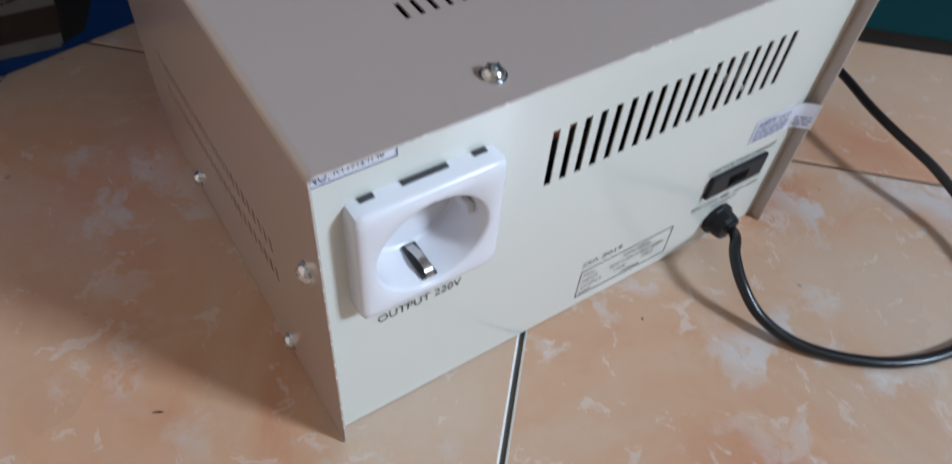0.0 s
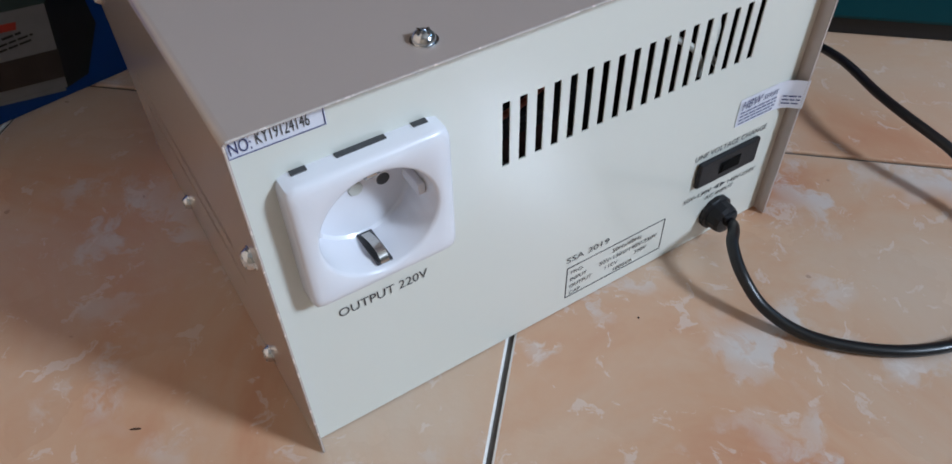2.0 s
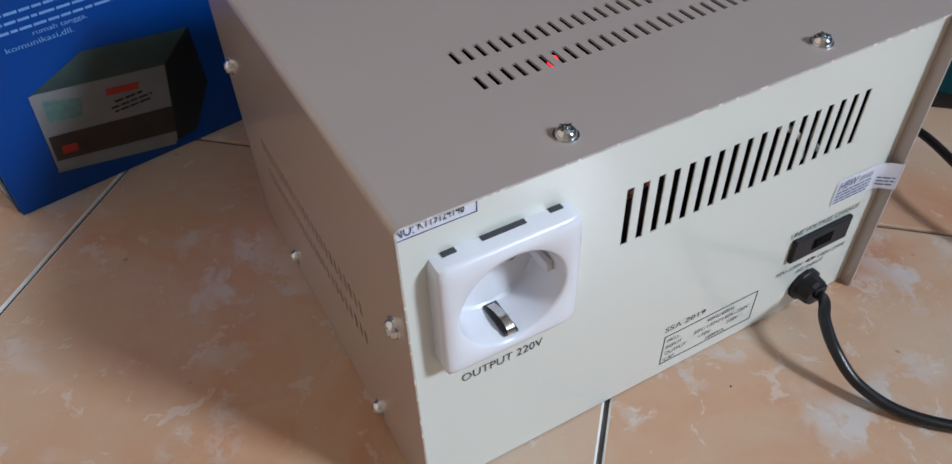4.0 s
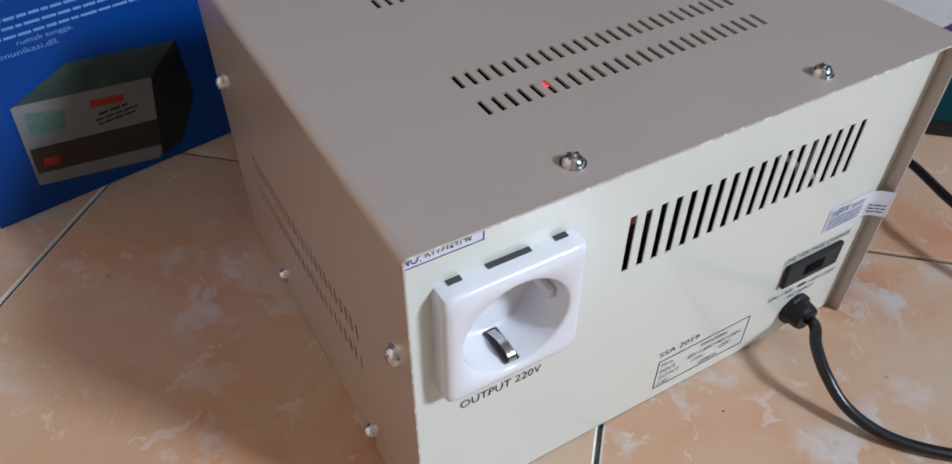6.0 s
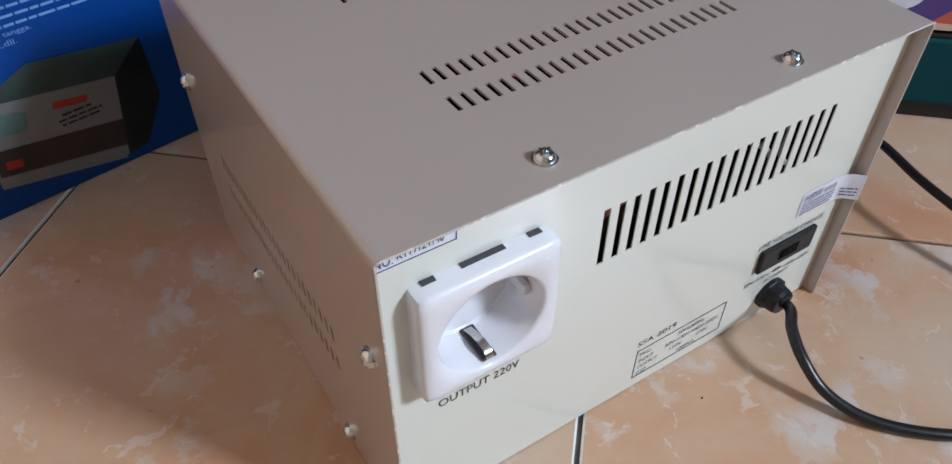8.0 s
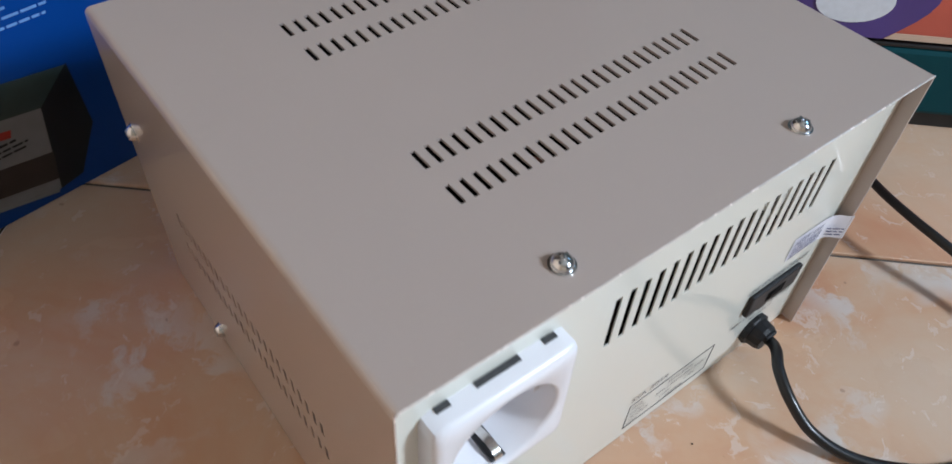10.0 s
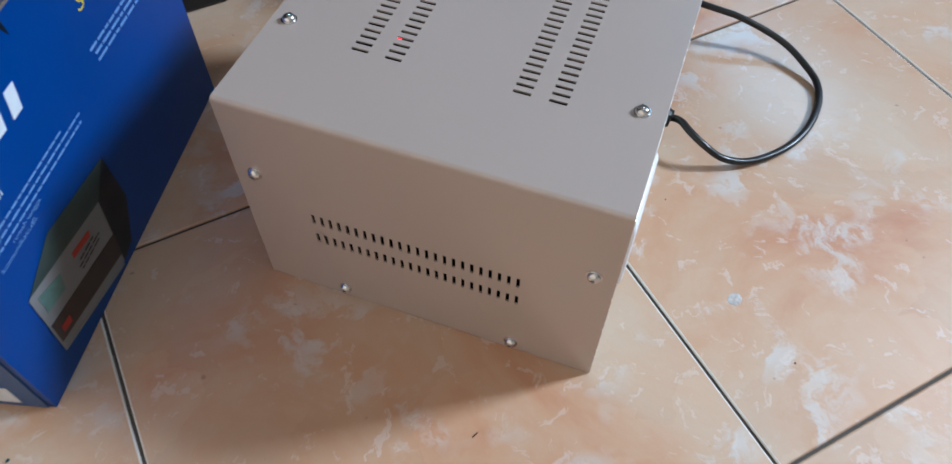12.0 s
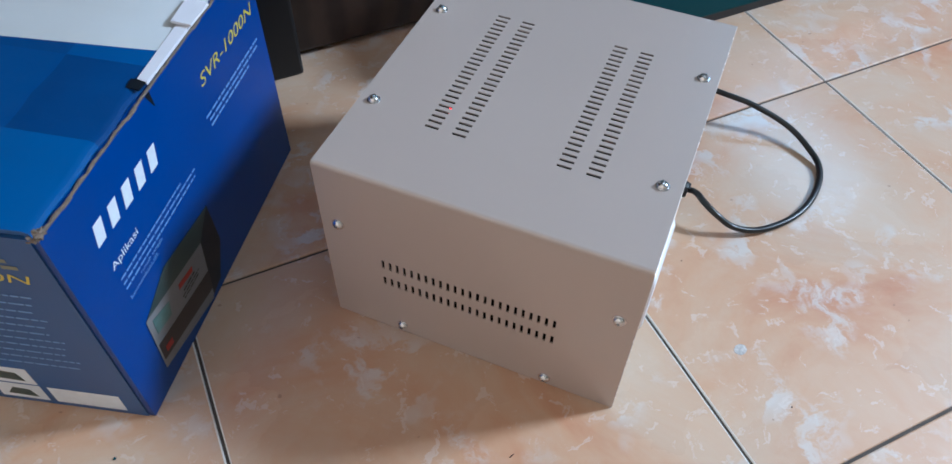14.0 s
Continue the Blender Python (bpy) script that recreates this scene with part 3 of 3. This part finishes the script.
rear_text("110V", 0.1370, 0.1440, 0.0129, 0.0152)
rear_text("220V", 0.1530, 0.1600, 0.0129, 0.0152)
rear_text("1000VA", 0.1420, 0.1530, 0.0086, 0.0109)

serial = part("serial_sticker", plane_poly([(0.0014, 0.1394), (0.0285, 0.1394), (0.0285, 0.1462), (0.0014, 0.1462)]), PAPER, unit, "white paper serial sticker", REAR)
ON = pose(0, 0, 0.0002)
writing("printed_text", "NO:", 0.0024, 0.0082, 0.1408, 0.1448, INK_BLUE, serial, ON)
writing("printed_text", "KY19124146", 0.0095, 0.0240, 0.1414, 0.1454, INK, serial, ON)
line_bm = bmesh.new()
for x0, x1, z0, z1 in ((0.0016, 0.0283, 0.1396, 0.13985), (0.0279, 0.0282, 0.1399, 0.1460), (0.0016, 0.0019, 0.1399, 0.1460)):
    add_box(line_bm, x0, x1, z0, z1, 0.0, 0.0002)
part("border", line_bm, INK_BLUE, serial, "", ON)


def seal():
    """A paper seal from the panel over to the cover's edge."""
    bm = bmesh.new()
    line = [(0.1985, INSET - 0.0003), (0.2100, INSET - 0.0003), (0.2200, INSET - 0.0004), (0.2240, INSET - 0.0010), (0.2270, INSET - 0.0026), (0.2295, INSET - 0.0050), (0.2314, -0.0006), (0.2321, 0.0010)]
    lo = [bm.verts.new((x, y, 0.0628)) for x, y in line]
    hi = [bm.verts.new((x, y, 0.0768)) for x, y in line]
    for k in range(len(line) - 1):
        bm.faces.new((lo[k], lo[k + 1], hi[k + 1], hi[k]))
    ob = part("paper_seal", bm, PAPER, unit, "white paper seal printed in blue, stuck across the panel's edge", None, True)
    at = pose(0, INSET - 0.0004, 0, 90, 0, 0)
    writing("printed_text", "HBW", 0.1998, 0.2112, 0.0712, 0.0754, INK_BLUE, ob, at, 0.25)
    writing("printed_text", "SERIES", 0.2120, 0.2205, 0.0716, 0.0740, INK_BLUE, ob, at, 0.25)
    bars("print_block", [(0.1997, 0.2205, 0.0694, 0.0007), (0.1997, 0.2205, 0.0676, 0.0007), (0.1997, 0.2205, 0.0658, 0.0007), (0.1997, 0.2205, 0.0640, 0.0007)], INK_BLUE, ob, at)
    turn = pose(0.2232, INSET - 0.0013, 0, 90, 0, -38)
    bars("print_block", [(0.0, 0.0075, 0.0694, 0.0007), (0.0, 0.0075, 0.0676, 0.0007), (0.0, 0.0075, 0.0658, 0.0007)], INK_BLUE, ob, turn)


seal()

# the mains cable: out of the gland, down, round on the tiles and back beside the unit
cable = thing("power_cable", pose(0, 0, 0), "black rubber mains cable looped on the floor tiles", "cable")
CABLE = [(0.1998, -0.002, 0.0150), (0.1985, -0.007, 0.0170), (0.1935, -0.012, 0.0198), (0.1862, -0.0185, 0.0205), (0.1809, -0.0305, 0.0165), (0.1818, -0.0441, 0.0085), (0.1880, -0.0597, 0.0042), (0.2000, -0.0747, 0.0030),
         (0.2182, -0.0892, 0.0028), (0.2402, -0.0986, 0.0028), (0.2655, -0.1024, 0.0030), (0.2845, -0.0988, 0.0042), (0.2970, -0.0885, 0.0070), (0.3090, -0.0729, 0.0110), (0.3148, -0.0553, 0.0155), (0.3160, -0.0324, 0.0218),
         (0.3162, -0.0188, 0.0238), (0.3176, -0.0035, 0.0245), (0.3225, 0.0168, 0.0240), (0.3360, 0.0510, 0.0210), (0.3450, 0.0880, 0.0130), (0.3420, 0.1250, 0.0060), (0.3250, 0.1600, 0.0030), (0.2950, 0.1950, 0.0028), (0.2600, 0.2300, 0.0028)]
part("cord", sweep(CABLE, 0.0027, 12, 0.9), RUBBER, cable, "", None, True)


# ---- the blue carton ----
CART = pose(-0.1215, 0.272, 0, 0, 0, 11)     # local x along the printed front, local y into the box
C_L, C_D, C_H, C_T = 0.2515, 0.235, 0.1835, 0.0040
LEAN = math.tan(radians(4.0))               # the carton stands slightly racked
carton = thing("cardboard_carton", CART, "opened blue printed cardboard carton with torn upper edge", "carton")


def slab(points, z0, z1):
    """An upright prism over a plan polygon."""
    bm = bmesh.new()
    lo = [bm.verts.new((x, y, z0)) for x, y in points]
    hi = [bm.verts.new((x, y, z1)) for x, y in points]
    bm.faces.new(lo[::-1])
    bm.faces.new(hi)
    for k in range(len(points)):
        n = (k + 1) % len(points)
        bm.faces.new((lo[k], lo[n], hi[n], hi[k]))
    bmesh.ops.recalc_face_normals(bm, faces=bm.faces)
    return bm


def racked(x, y):
    return (x - y * LEAN, y)


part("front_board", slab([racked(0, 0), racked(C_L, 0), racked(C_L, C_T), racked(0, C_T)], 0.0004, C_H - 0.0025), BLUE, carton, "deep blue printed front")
part("side_board", slab([racked(-0.0008, C_T + 0.0002), racked(C_T, C_T + 0.0002), racked(C_T, C_D), racked(-0.0008, C_D)], 0.0004, C_H - 0.0010), BLUE_SIDE, carton, "paler blue printed end")
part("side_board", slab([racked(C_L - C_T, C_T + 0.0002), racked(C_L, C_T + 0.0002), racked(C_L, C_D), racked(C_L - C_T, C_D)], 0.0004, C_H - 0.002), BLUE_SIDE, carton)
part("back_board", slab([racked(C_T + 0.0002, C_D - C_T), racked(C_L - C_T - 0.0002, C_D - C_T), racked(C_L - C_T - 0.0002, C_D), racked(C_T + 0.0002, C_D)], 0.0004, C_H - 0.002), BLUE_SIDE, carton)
part("bottom_board", slab([racked(C_T + 0.0003, C_T + 0.0004), racked(C_L - C_T - 0.0003, C_T + 0.0004), racked(C_L - C_T - 0.0003, C_D - C_T - 0.0003), racked(C_T + 0.0003, C_D - C_T - 0.0003)], 0.0004, 0.0040), BOARD, carton)


def flap(x0, x1, mat, label, lift, split):
    """A top flap with a rolled front edge that sags to the middle of the box."""
    bm = bmesh.new()
    prof = [(0.0046, C_H - 0.0040), (0.0027, C_H - 0.0006), (0.0036, C_H + 0.0022), (0.0070, C_H + 0.0036), (0.06, C_H + 0.0036 + lift), (C_D * split, C_H + 0.0030 + lift)]
    n = 12
    tops, lows = [], []
    for i in range(n + 1):
        x = x0 + (x1 - x0) * i / n
        wob = 0.0006 * math.sin(i * 1.7) + 0.0004 * math.sin(i * 4.1)
        tops.append([bm.verts.new((*racked(x, y), z + wob)) for y, z in prof])
        lows.append([bm.verts.new((*racked(x, y + (0.003 if j < 3 else 0.0)), z + wob - (0.0 if j < 1 else 0.003))) for j, (y, z) in enumerate(prof)])
    for i in range(n):
        for j in range(len(prof) - 1):
            bm.faces.new((tops[i][j], tops[i + 1][j], tops[i + 1][j + 1], tops[i][j + 1]))
            bm.faces.new((lows[i][j], lows[i][j + 1], lows[i + 1][j + 1], lows[i + 1][j]))
    for row_a, row_b in ((tops[0], lows[0]), (tops[-1], lows[-1])):
        for j in range(len(prof) - 1):
            bm.faces.new((row_a[j], row_a[j + 1], row_b[j + 1], row_b[j]))
    for j in (0, len(prof) - 1):
        for i in range(n):
            bm.faces.new((tops[i][j], tops[i + 1][j], lows[i + 1][j], lows[i][j]))
    bmesh.ops.recalc_face_normals(bm, faces=bm.faces)
    return part("top_flap", bm, mat, carton, label, None, True)


flap(0.0006, 0.1385, BLUE_TOP, "blue flap printed with squares of several blues", 0.0, 1.0)
flap(0.1390, C_L - 0.0006, PALE_FLAP, "pale grey inner flap", -0.0004, 1.0)


def torn_edge():
    """Ragged brown board along the upper front edge."""
    bm = bmesh.new()
    rng = random.Random(5)
    n = 90
    prev = None
    for i in range(n + 1):
        x = C_L * i / n
        up = 0.0004 + 0.0032 * abs(noise.noise((x * 90, 0, 0))) + rng.uniform(0, 0.0008)
        y = 0.0010 * noise.noise((x * 60, 3, 0))
        ring = [bm.verts.new((x, y + 0.0002, C_H - 0.0030)), bm.verts.new((x, y + 0.0004, C_H - 0.0025 + up)), bm.verts.new((x, y + 0.0014, C_H - 0.0022 + up * 0.8)), bm.verts.new((x, y + 0.0024, C_H - 0.0030))]
        if prev:
            for k in range(3):
                bm.faces.new((prev[k], prev[k + 1], ring[k + 1], ring[k]))
        prev = ring
    return part("torn_edge", bm, BOARD, carton, "ragged brown torn edge of the board")


torn_edge()
crumple = bmesh.new()
bmesh.ops.create_icosphere(crumple, subdivisions=3, radius=1.0)
for v in crumple.verts:
    v.co = Vector((v.co.x * 0.0042, v.co.y * 0.0040, v.co.z * 0.0032)) * (1 + 0.7 * noise.noise(v.co * 2.3))
part("crumpled_corner", crumple, BOARD, carton, "crumpled brown corner", pose(0.0035, 0.0035, C_H - 0.0015))
# a white strip tucked out over the edge and the ripped dark nick beside it
part("tucked_strip", slab([(0.1105, -0.0012), (0.168, -0.0018), (0.170, 0.0062), (0.1120, 0.0052)], C_H + 0.0024, C_H + 0.0046), PAPER, carton, "white paper strip tucked along the edge")
part("tucked_strip", slab([(0.162, -0.004), (0.185, -0.0050), (0.188, 0.0100), (0.163, 0.0090)], C_H + 0.0050, C_H + 0.0068), PAPER, carton)
part("rip", plane_poly([(0.1060, C_H - 0.0025), (0.1105, C_H - 0.013), (0.1112, C_H - 0.013), (0.1105, C_H - 0.0025)]), PRINT_DARK, carton, "dark ripped nick", pose(0, 0, 0, 90, 0, 0))
part("rip", slab([(0.1040, 0.0005), (0.1115, -0.0005), (0.1120, 0.0090), (0.1050, 0.0080)], C_H + 0.0030, C_H + 0.0042), PRINT_DARK, carton)

# print on the front: local x to the right, y up, face outwards
FRONT = pose(0, 0, 0, 90, 0, 0)


def printed(name, pts, mat, lift=0.0, where=FRONT, label=""):
    return part(name, plane_poly(pts, 0.0002), mat, carton, label, where @ pose(0, 0, lift))


# brand mark as plain slanted blocks
for k in range(5):
    u0, v0, v1 = 0.0275 + 0.0147 * k, 0.1420 - 0.0006 * k, 0.1560 - 0.0006 * k
    part("brand_block", plane_poly([(u0, v0), (u0 + 0.0082, v0), (u0 + 0.0116, v1), (u0 + 0.0034, v1)]), PRINT_WHITE, carton, "white slanted brand block", FRONT)
writing("printed_text", "Aplikasi", 0.0285, 0.0570, 0.1185, 0.1255, PRINT_WHITE, carton, FRONT, 0.0, "white printed lettering")
bars("print_block", [(0.0300, 0.1080, 0.1098, 0.0014), (0.0300, 0.1240, 0.1053, 0.0014), (0.0300, 0.1220, 0.1008, 0.0014)], PRINT_PALE, carton, FRONT, "pale unreadable lines of print")
writing("printed_text", "rumah tangga,", 0.0450, 0.0725, 0.0957, 0.0990, PRINT_PALE, carton, FRONT, 0.0, "pale printed lettering")
writing("printed_text", "komunikasi,dll.", 0.0300, 0.0640, 0.0912, 0.0945, PRINT_PALE, carton, FRONT, 0.0, "pale printed lettering")
writing("printed_text", "SVR-1000N", 0.1590, 0.2420, 0.1440, 0.1530, PRINT_YELLOW, carton, FRONT, 0.2, "yellow printed model lettering")
bars("print_block", [(0.1530, 0.2400, 0.1225, 0.0018), (0.1560, 0.2380, 0.1180, 0.0018), (0.1560, 0.2200, 0.1135, 0.0018)], PRINT_PALE, carton, FRONT, "pale unreadable lines of print")
# the pictured appliance
printed("picture_shade", [(0.0935, 0.0050), (0.1080, 0.0080), (0.1230, 0.0350), (0.1215, 0.0730), (0.1000, 0.0560)], PRINT_DARK, 0.0, FRONT, "dark printed shade of the pictured appliance")
printed("picture_top", [(0.0310, 0.0665), (0.1020, 0.0560), (0.1205, 0.0727), (0.0627, 0.0801)], PRINT_SLATE, 0.0003, FRONT, "slate printed top of the pictured appliance")
printed("picture_front", [(0.0281, 0.0186), (0.0945, 0.0056), (0.1020, 0.0560), (0.0310, 0.0665)], PRINT_GREY, 0.0003, FRONT, "grey printed front of the pictured appliance")
printed("picture_border", [(0.0266, 0.0174), (0.0930, 0.0040), (0.0932, 0.0060), (0.0281, 0.0190), (0.0310, 0.0660), (0.0296, 0.0662)], PRINT_GREY, 0.0005, FRONT, "pale printed outline")
printed("picture_band", [(0.0285, 0.0245), (0.0955, 0.0125), (0.0985, 0.0294), (0.0295, 0.0402)], PRINT_BROWN, 0.0006, FRONT, "dark printed band of the pictured appliance")
printed("picture_display", [(0.0335, 0.0480), (0.0505, 0.0450), (0.0535, 0.0555), (0.0345, 0.0612)], PRINT_TEAL, 0.0006, FRONT, "sea-green printed display of the pictured appliance")
printed("picture_mark", [(0.0660, 0.0510), (0.0835, 0.0480), (0.0850, 0.0520), (0.0670, 0.0550)], PRINT_RED, 0.0006, FRONT, "red printed mark")
printed("picture_switch", [(0.0330, 0.0275), (0.0410, 0.0262), (0.0418, 0.0312), (0.0336, 0.0325)], PRINT_RED, 0.0009, FRONT, "red printed switch")
bars("print_block", [(0.0690, 0.0850, 0.0450, 0.0014), (0.0660, 0.0900, 0.0420, 0.0012), (0.0670, 0.0880, 0.0392, 0.0012)], PRINT_DARK, carton, FRONT @ pose(0, 0, 0.0005) @ pose(0, 0, 0, 0, 0, 0))

# print on the end: local x runs towards the front corner
END = Matrix(((LEAN, 0, -1, -0.00082), (-1, 0, -LEAN, 0), (0, 1, 0, 0), (0, 0, 0, 1)))
# in this plane u = -distance from the corner, v = height
def end_print(name, pts, mat, lift=0.0, label=""):
    return part(name, plane_poly([(-a, b) for a, b in pts], 0.0002), mat, carton, label, END @ pose(0, 0, lift))


end_print("label_patch", [(0.0640, 0.0050), (0.0170, 0.0050), (0.0170, 0.0235), (0.0640, 0.0235)], PRINT_WHITE, 0.0, "blank white printed label")
for a, b, v0, v1 in ((0.0690, 0.1010, 0.0255, 0.0450), (0.0690, 0.1010, 0.0050, 0.0235), (0.1040, 0.1360, 0.0255, 0.0450), (0.1040, 0.1360, 0.0050, 0.0235)):
    end_print("picture_tile", [(b, v0), (a, v0), (a, v1), (b, v1)], PRINT_WHITE, 0.0, "small printed picture on white")
    end_print("picture_motif", [(b - 0.006, v0 + 0.005), (a + 0.006, v0 + 0.004), (a + 0.009, v1 - 0.006), (b - 0.012, v1 - 0.005)], PRINT_SLATE, 0.0003)
writing("printed_text", "SVR-1000N", -0.1050, -0.0180, 0.1440, 0.1515, PRINT_YELLOW, carton, END, 0.2, "yellow printed model lettering")
bars("print_block", [(-0.1050, -0.0200, 0.1614, 0.0030), (-0.1050, -0.0200, 0.1560, 0.0030)], PRINT_OLIVE, carton, END, "yellow unreadable print")
bars("print_block", [(-0.1100, -0.0260 - 0.003 * (k % 3), 0.1300 - 0.0075 * k, 0.0015) for k in range(11)], PRINT_PALE, carton, END, "pale unreadable lines of print")


# ---- by the wall: teal chest, printed pack, dark cabinet (room axes) ----
chest = thing("storage_box", ROOM @ pose(0.10, 0.322, 0), "low teal storage box on a black plinth", "storage box")
part("plinth", box(0.004, 0.80, 0.004, 0.33, 0.0, 0.0112, 0.001), BLACK_PAINT, chest, "black plinth")
part("body", box(0.0, 0.804, 0.0, 0.336, 0.0114, 0.0570, 0.003), TEAL, chest, "teal panelled body")
part("rim", box(0.001, 0.803, 0.001, 0.335, 0.0572, 0.0596, 0.0006), BLACK_PAINT, chest, "thin black rim")

pack = thing("printed_pack", ROOM @ pose(0.105, 0.324, 0.0597), "purple and coral printed pack lying on the storage box", "package")
part("body", box(0.0, 0.62, 0.0, 0.30, 0.0, 0.062, 0.004), CORAL, pack, "coral printed board")
curve_top = [(0.128 + 0.022 * math.sin(k * 0.35), 0.002 + 0.056 * k / 9) for k in range(10)]
part("printed_field", plane_poly([(0.003, 0.002)] + curve_top + [(0.003, 0.058)], 0.0006), PURPLE, pack, "purple printed field with a curved edge", pose(0, -0.0002, 0, 90, 0, 0))
part("edge_strip", plane_poly([(0.129, 0.002), (0.61, 0.002), (0.61, 0.0060), (0.134, 0.0060)], 0.0004), BEIGE, pack, "beige printed strip", pose(0, -0.0002, 0, 90, 0, 0))
ring = [(0.104 + 0.022 * math.cos(2 * math.pi * k / 28), 0.024 + 0.013 * math.sin(2 * math.pi * k / 28)) for k in range(28)]
part("white_disc", plane_poly(ring, 0.0004), PRINT_WHITE, pack, "white printed oval", pose(0, -0.0009, 0, 90, 0, 0))

# Unseen upper part and length, added to keep bounced light off the carton.
cabinet = thing("wooden_cabinet", ROOM @ pose(-0.78, 0.425, 0), "dark brown wooden cabinet on black feet, unseen height added to block light", "cabinet")
part("body", box(0.0, 0.86, 0.012, 0.50, 0.006, 1.72, 0.003), WOOD, cabinet)
for x in (0.02, 0.655):
    part("foot", box(x, x + 0.042, -0.012, 0.030, 0.0, 0.09, 0.003), BLACK_PAINT, cabinet, "black foot")


# ---- crumbs on the tiles ----
def crumb(name, x, y, size, mat, label, turn=0.0):
    bm = bmesh.new()
    bmesh.ops.create_icosphere(bm, subdivisions=2, radius=1.0)
    for v in bm.verts:
        v.co = Vector((v.co.x * size[0], v.co.y * size[1], v.co.z * size[2])) * (1 + 0.35 * noise.noise(v.co * 1.9 + Vector((x * 90, y * 90, 0))))
    ob = part(name, bm, mat, None, "", pose(x, y, size[2] * 0.8, 0, 0, turn), True)
    return tagged(ob, label, "crumb")


crumb("wood_sliver", -0.0568, 0.0489, (0.0022, 0.0004, 0.0004), COPPER, "tiny reddish-brown wood sliver lying on a tile", -26)
crumb("green_crumb", -0.1555, 0.2774, (0.0011, 0.0009, 0.0007), TEAL, "tiny dark green crumb lying on a tile")
crumb("dark_crumb", 0.0476, -0.1111, (0.0006, 0.0005, 0.0004), COPPER, "tiny dark brown crumb lying on a tile")
crumb("dark_crumb", 0.1399, -0.0155, (0.0005, 0.0004, 0.0004), COPPER, "tiny dark brown crumb lying on a tile")

# ---- the floor, tile by tile ----
floor = part("floor", box(R_X0 - 0.15, R_X1 + 0.15, R_Y0 - 0.15, R_Y1 + 0.15, -0.12, -0.0016), GROUT, None, "", ROOM)
tagged(floor, "peach marbled glazed floor tiles with dark joints", "floor", kind="structure")


def tile_mesh():
    gap, h = 0.0011, TILE / 2
    bm = bmesh.new()
    levels = [(h - gap, -0.0030), (h - gap, -0.0009), (h - gap - 0.0003, -0.0003), (h - gap - 0.0010, 0.0)]
    rings = [[bm.verts.new((sx * r, sy * r, z)) for sx, sy in ((-1, -1), (1, -1), (1, 1), (-1, 1))] for r, z in levels]
    for a, b in zip(rings[:-1], rings[1:]):
        for k in range(4):
            bm.faces.new((a[k], a[(k + 1) % 4], b[(k + 1) % 4], b[k])).material_index = 1 if k in (1, 3) else 0
    bm.faces.new(rings[-1])
    mesh = bpy.data.meshes.new("tile")
    bm.to_mesh(mesh)
    bm.free()
    mesh.materials.append(TILE_GLAZE)
    mesh.materials.append(TILE_EDGE)
    return mesh


tile = tile_mesh()
for i in range(-8, 9):
    for j in range(-8, 8):
        x, y = A_OFF + (i + 0.5) * TILE, C_OFF + (j + 0.5) * TILE
        if R_X0 - 0.14 < x < R_X1 + 0.14 and R_Y0 - 0.14 < y < R_Y1 + 0.14:
            link_mesh("tile", tile, None, floor, "", pose(x, y, 0))

# one small grey chip in the glaze
rim = [(0.0044 + 0.0008 * noise.noise((math.cos(a) * 2, math.sin(a) * 2, 4))) for a in (2 * math.pi * k / 26 for k in range(26))]
chip = [(1.1 * d * math.cos(2 * math.pi * k / 26), 0.92 * d * math.sin(2 * math.pi * k / 26)) for k, d in enumerate(rim)]
part("glaze_chip", plane_poly(chip, 0.0003), CHIPPED, floor, "small grey chip in the glaze", ROOM.inverted() @ pose(0.0788, -0.0713, 0, 0, 0, -30))
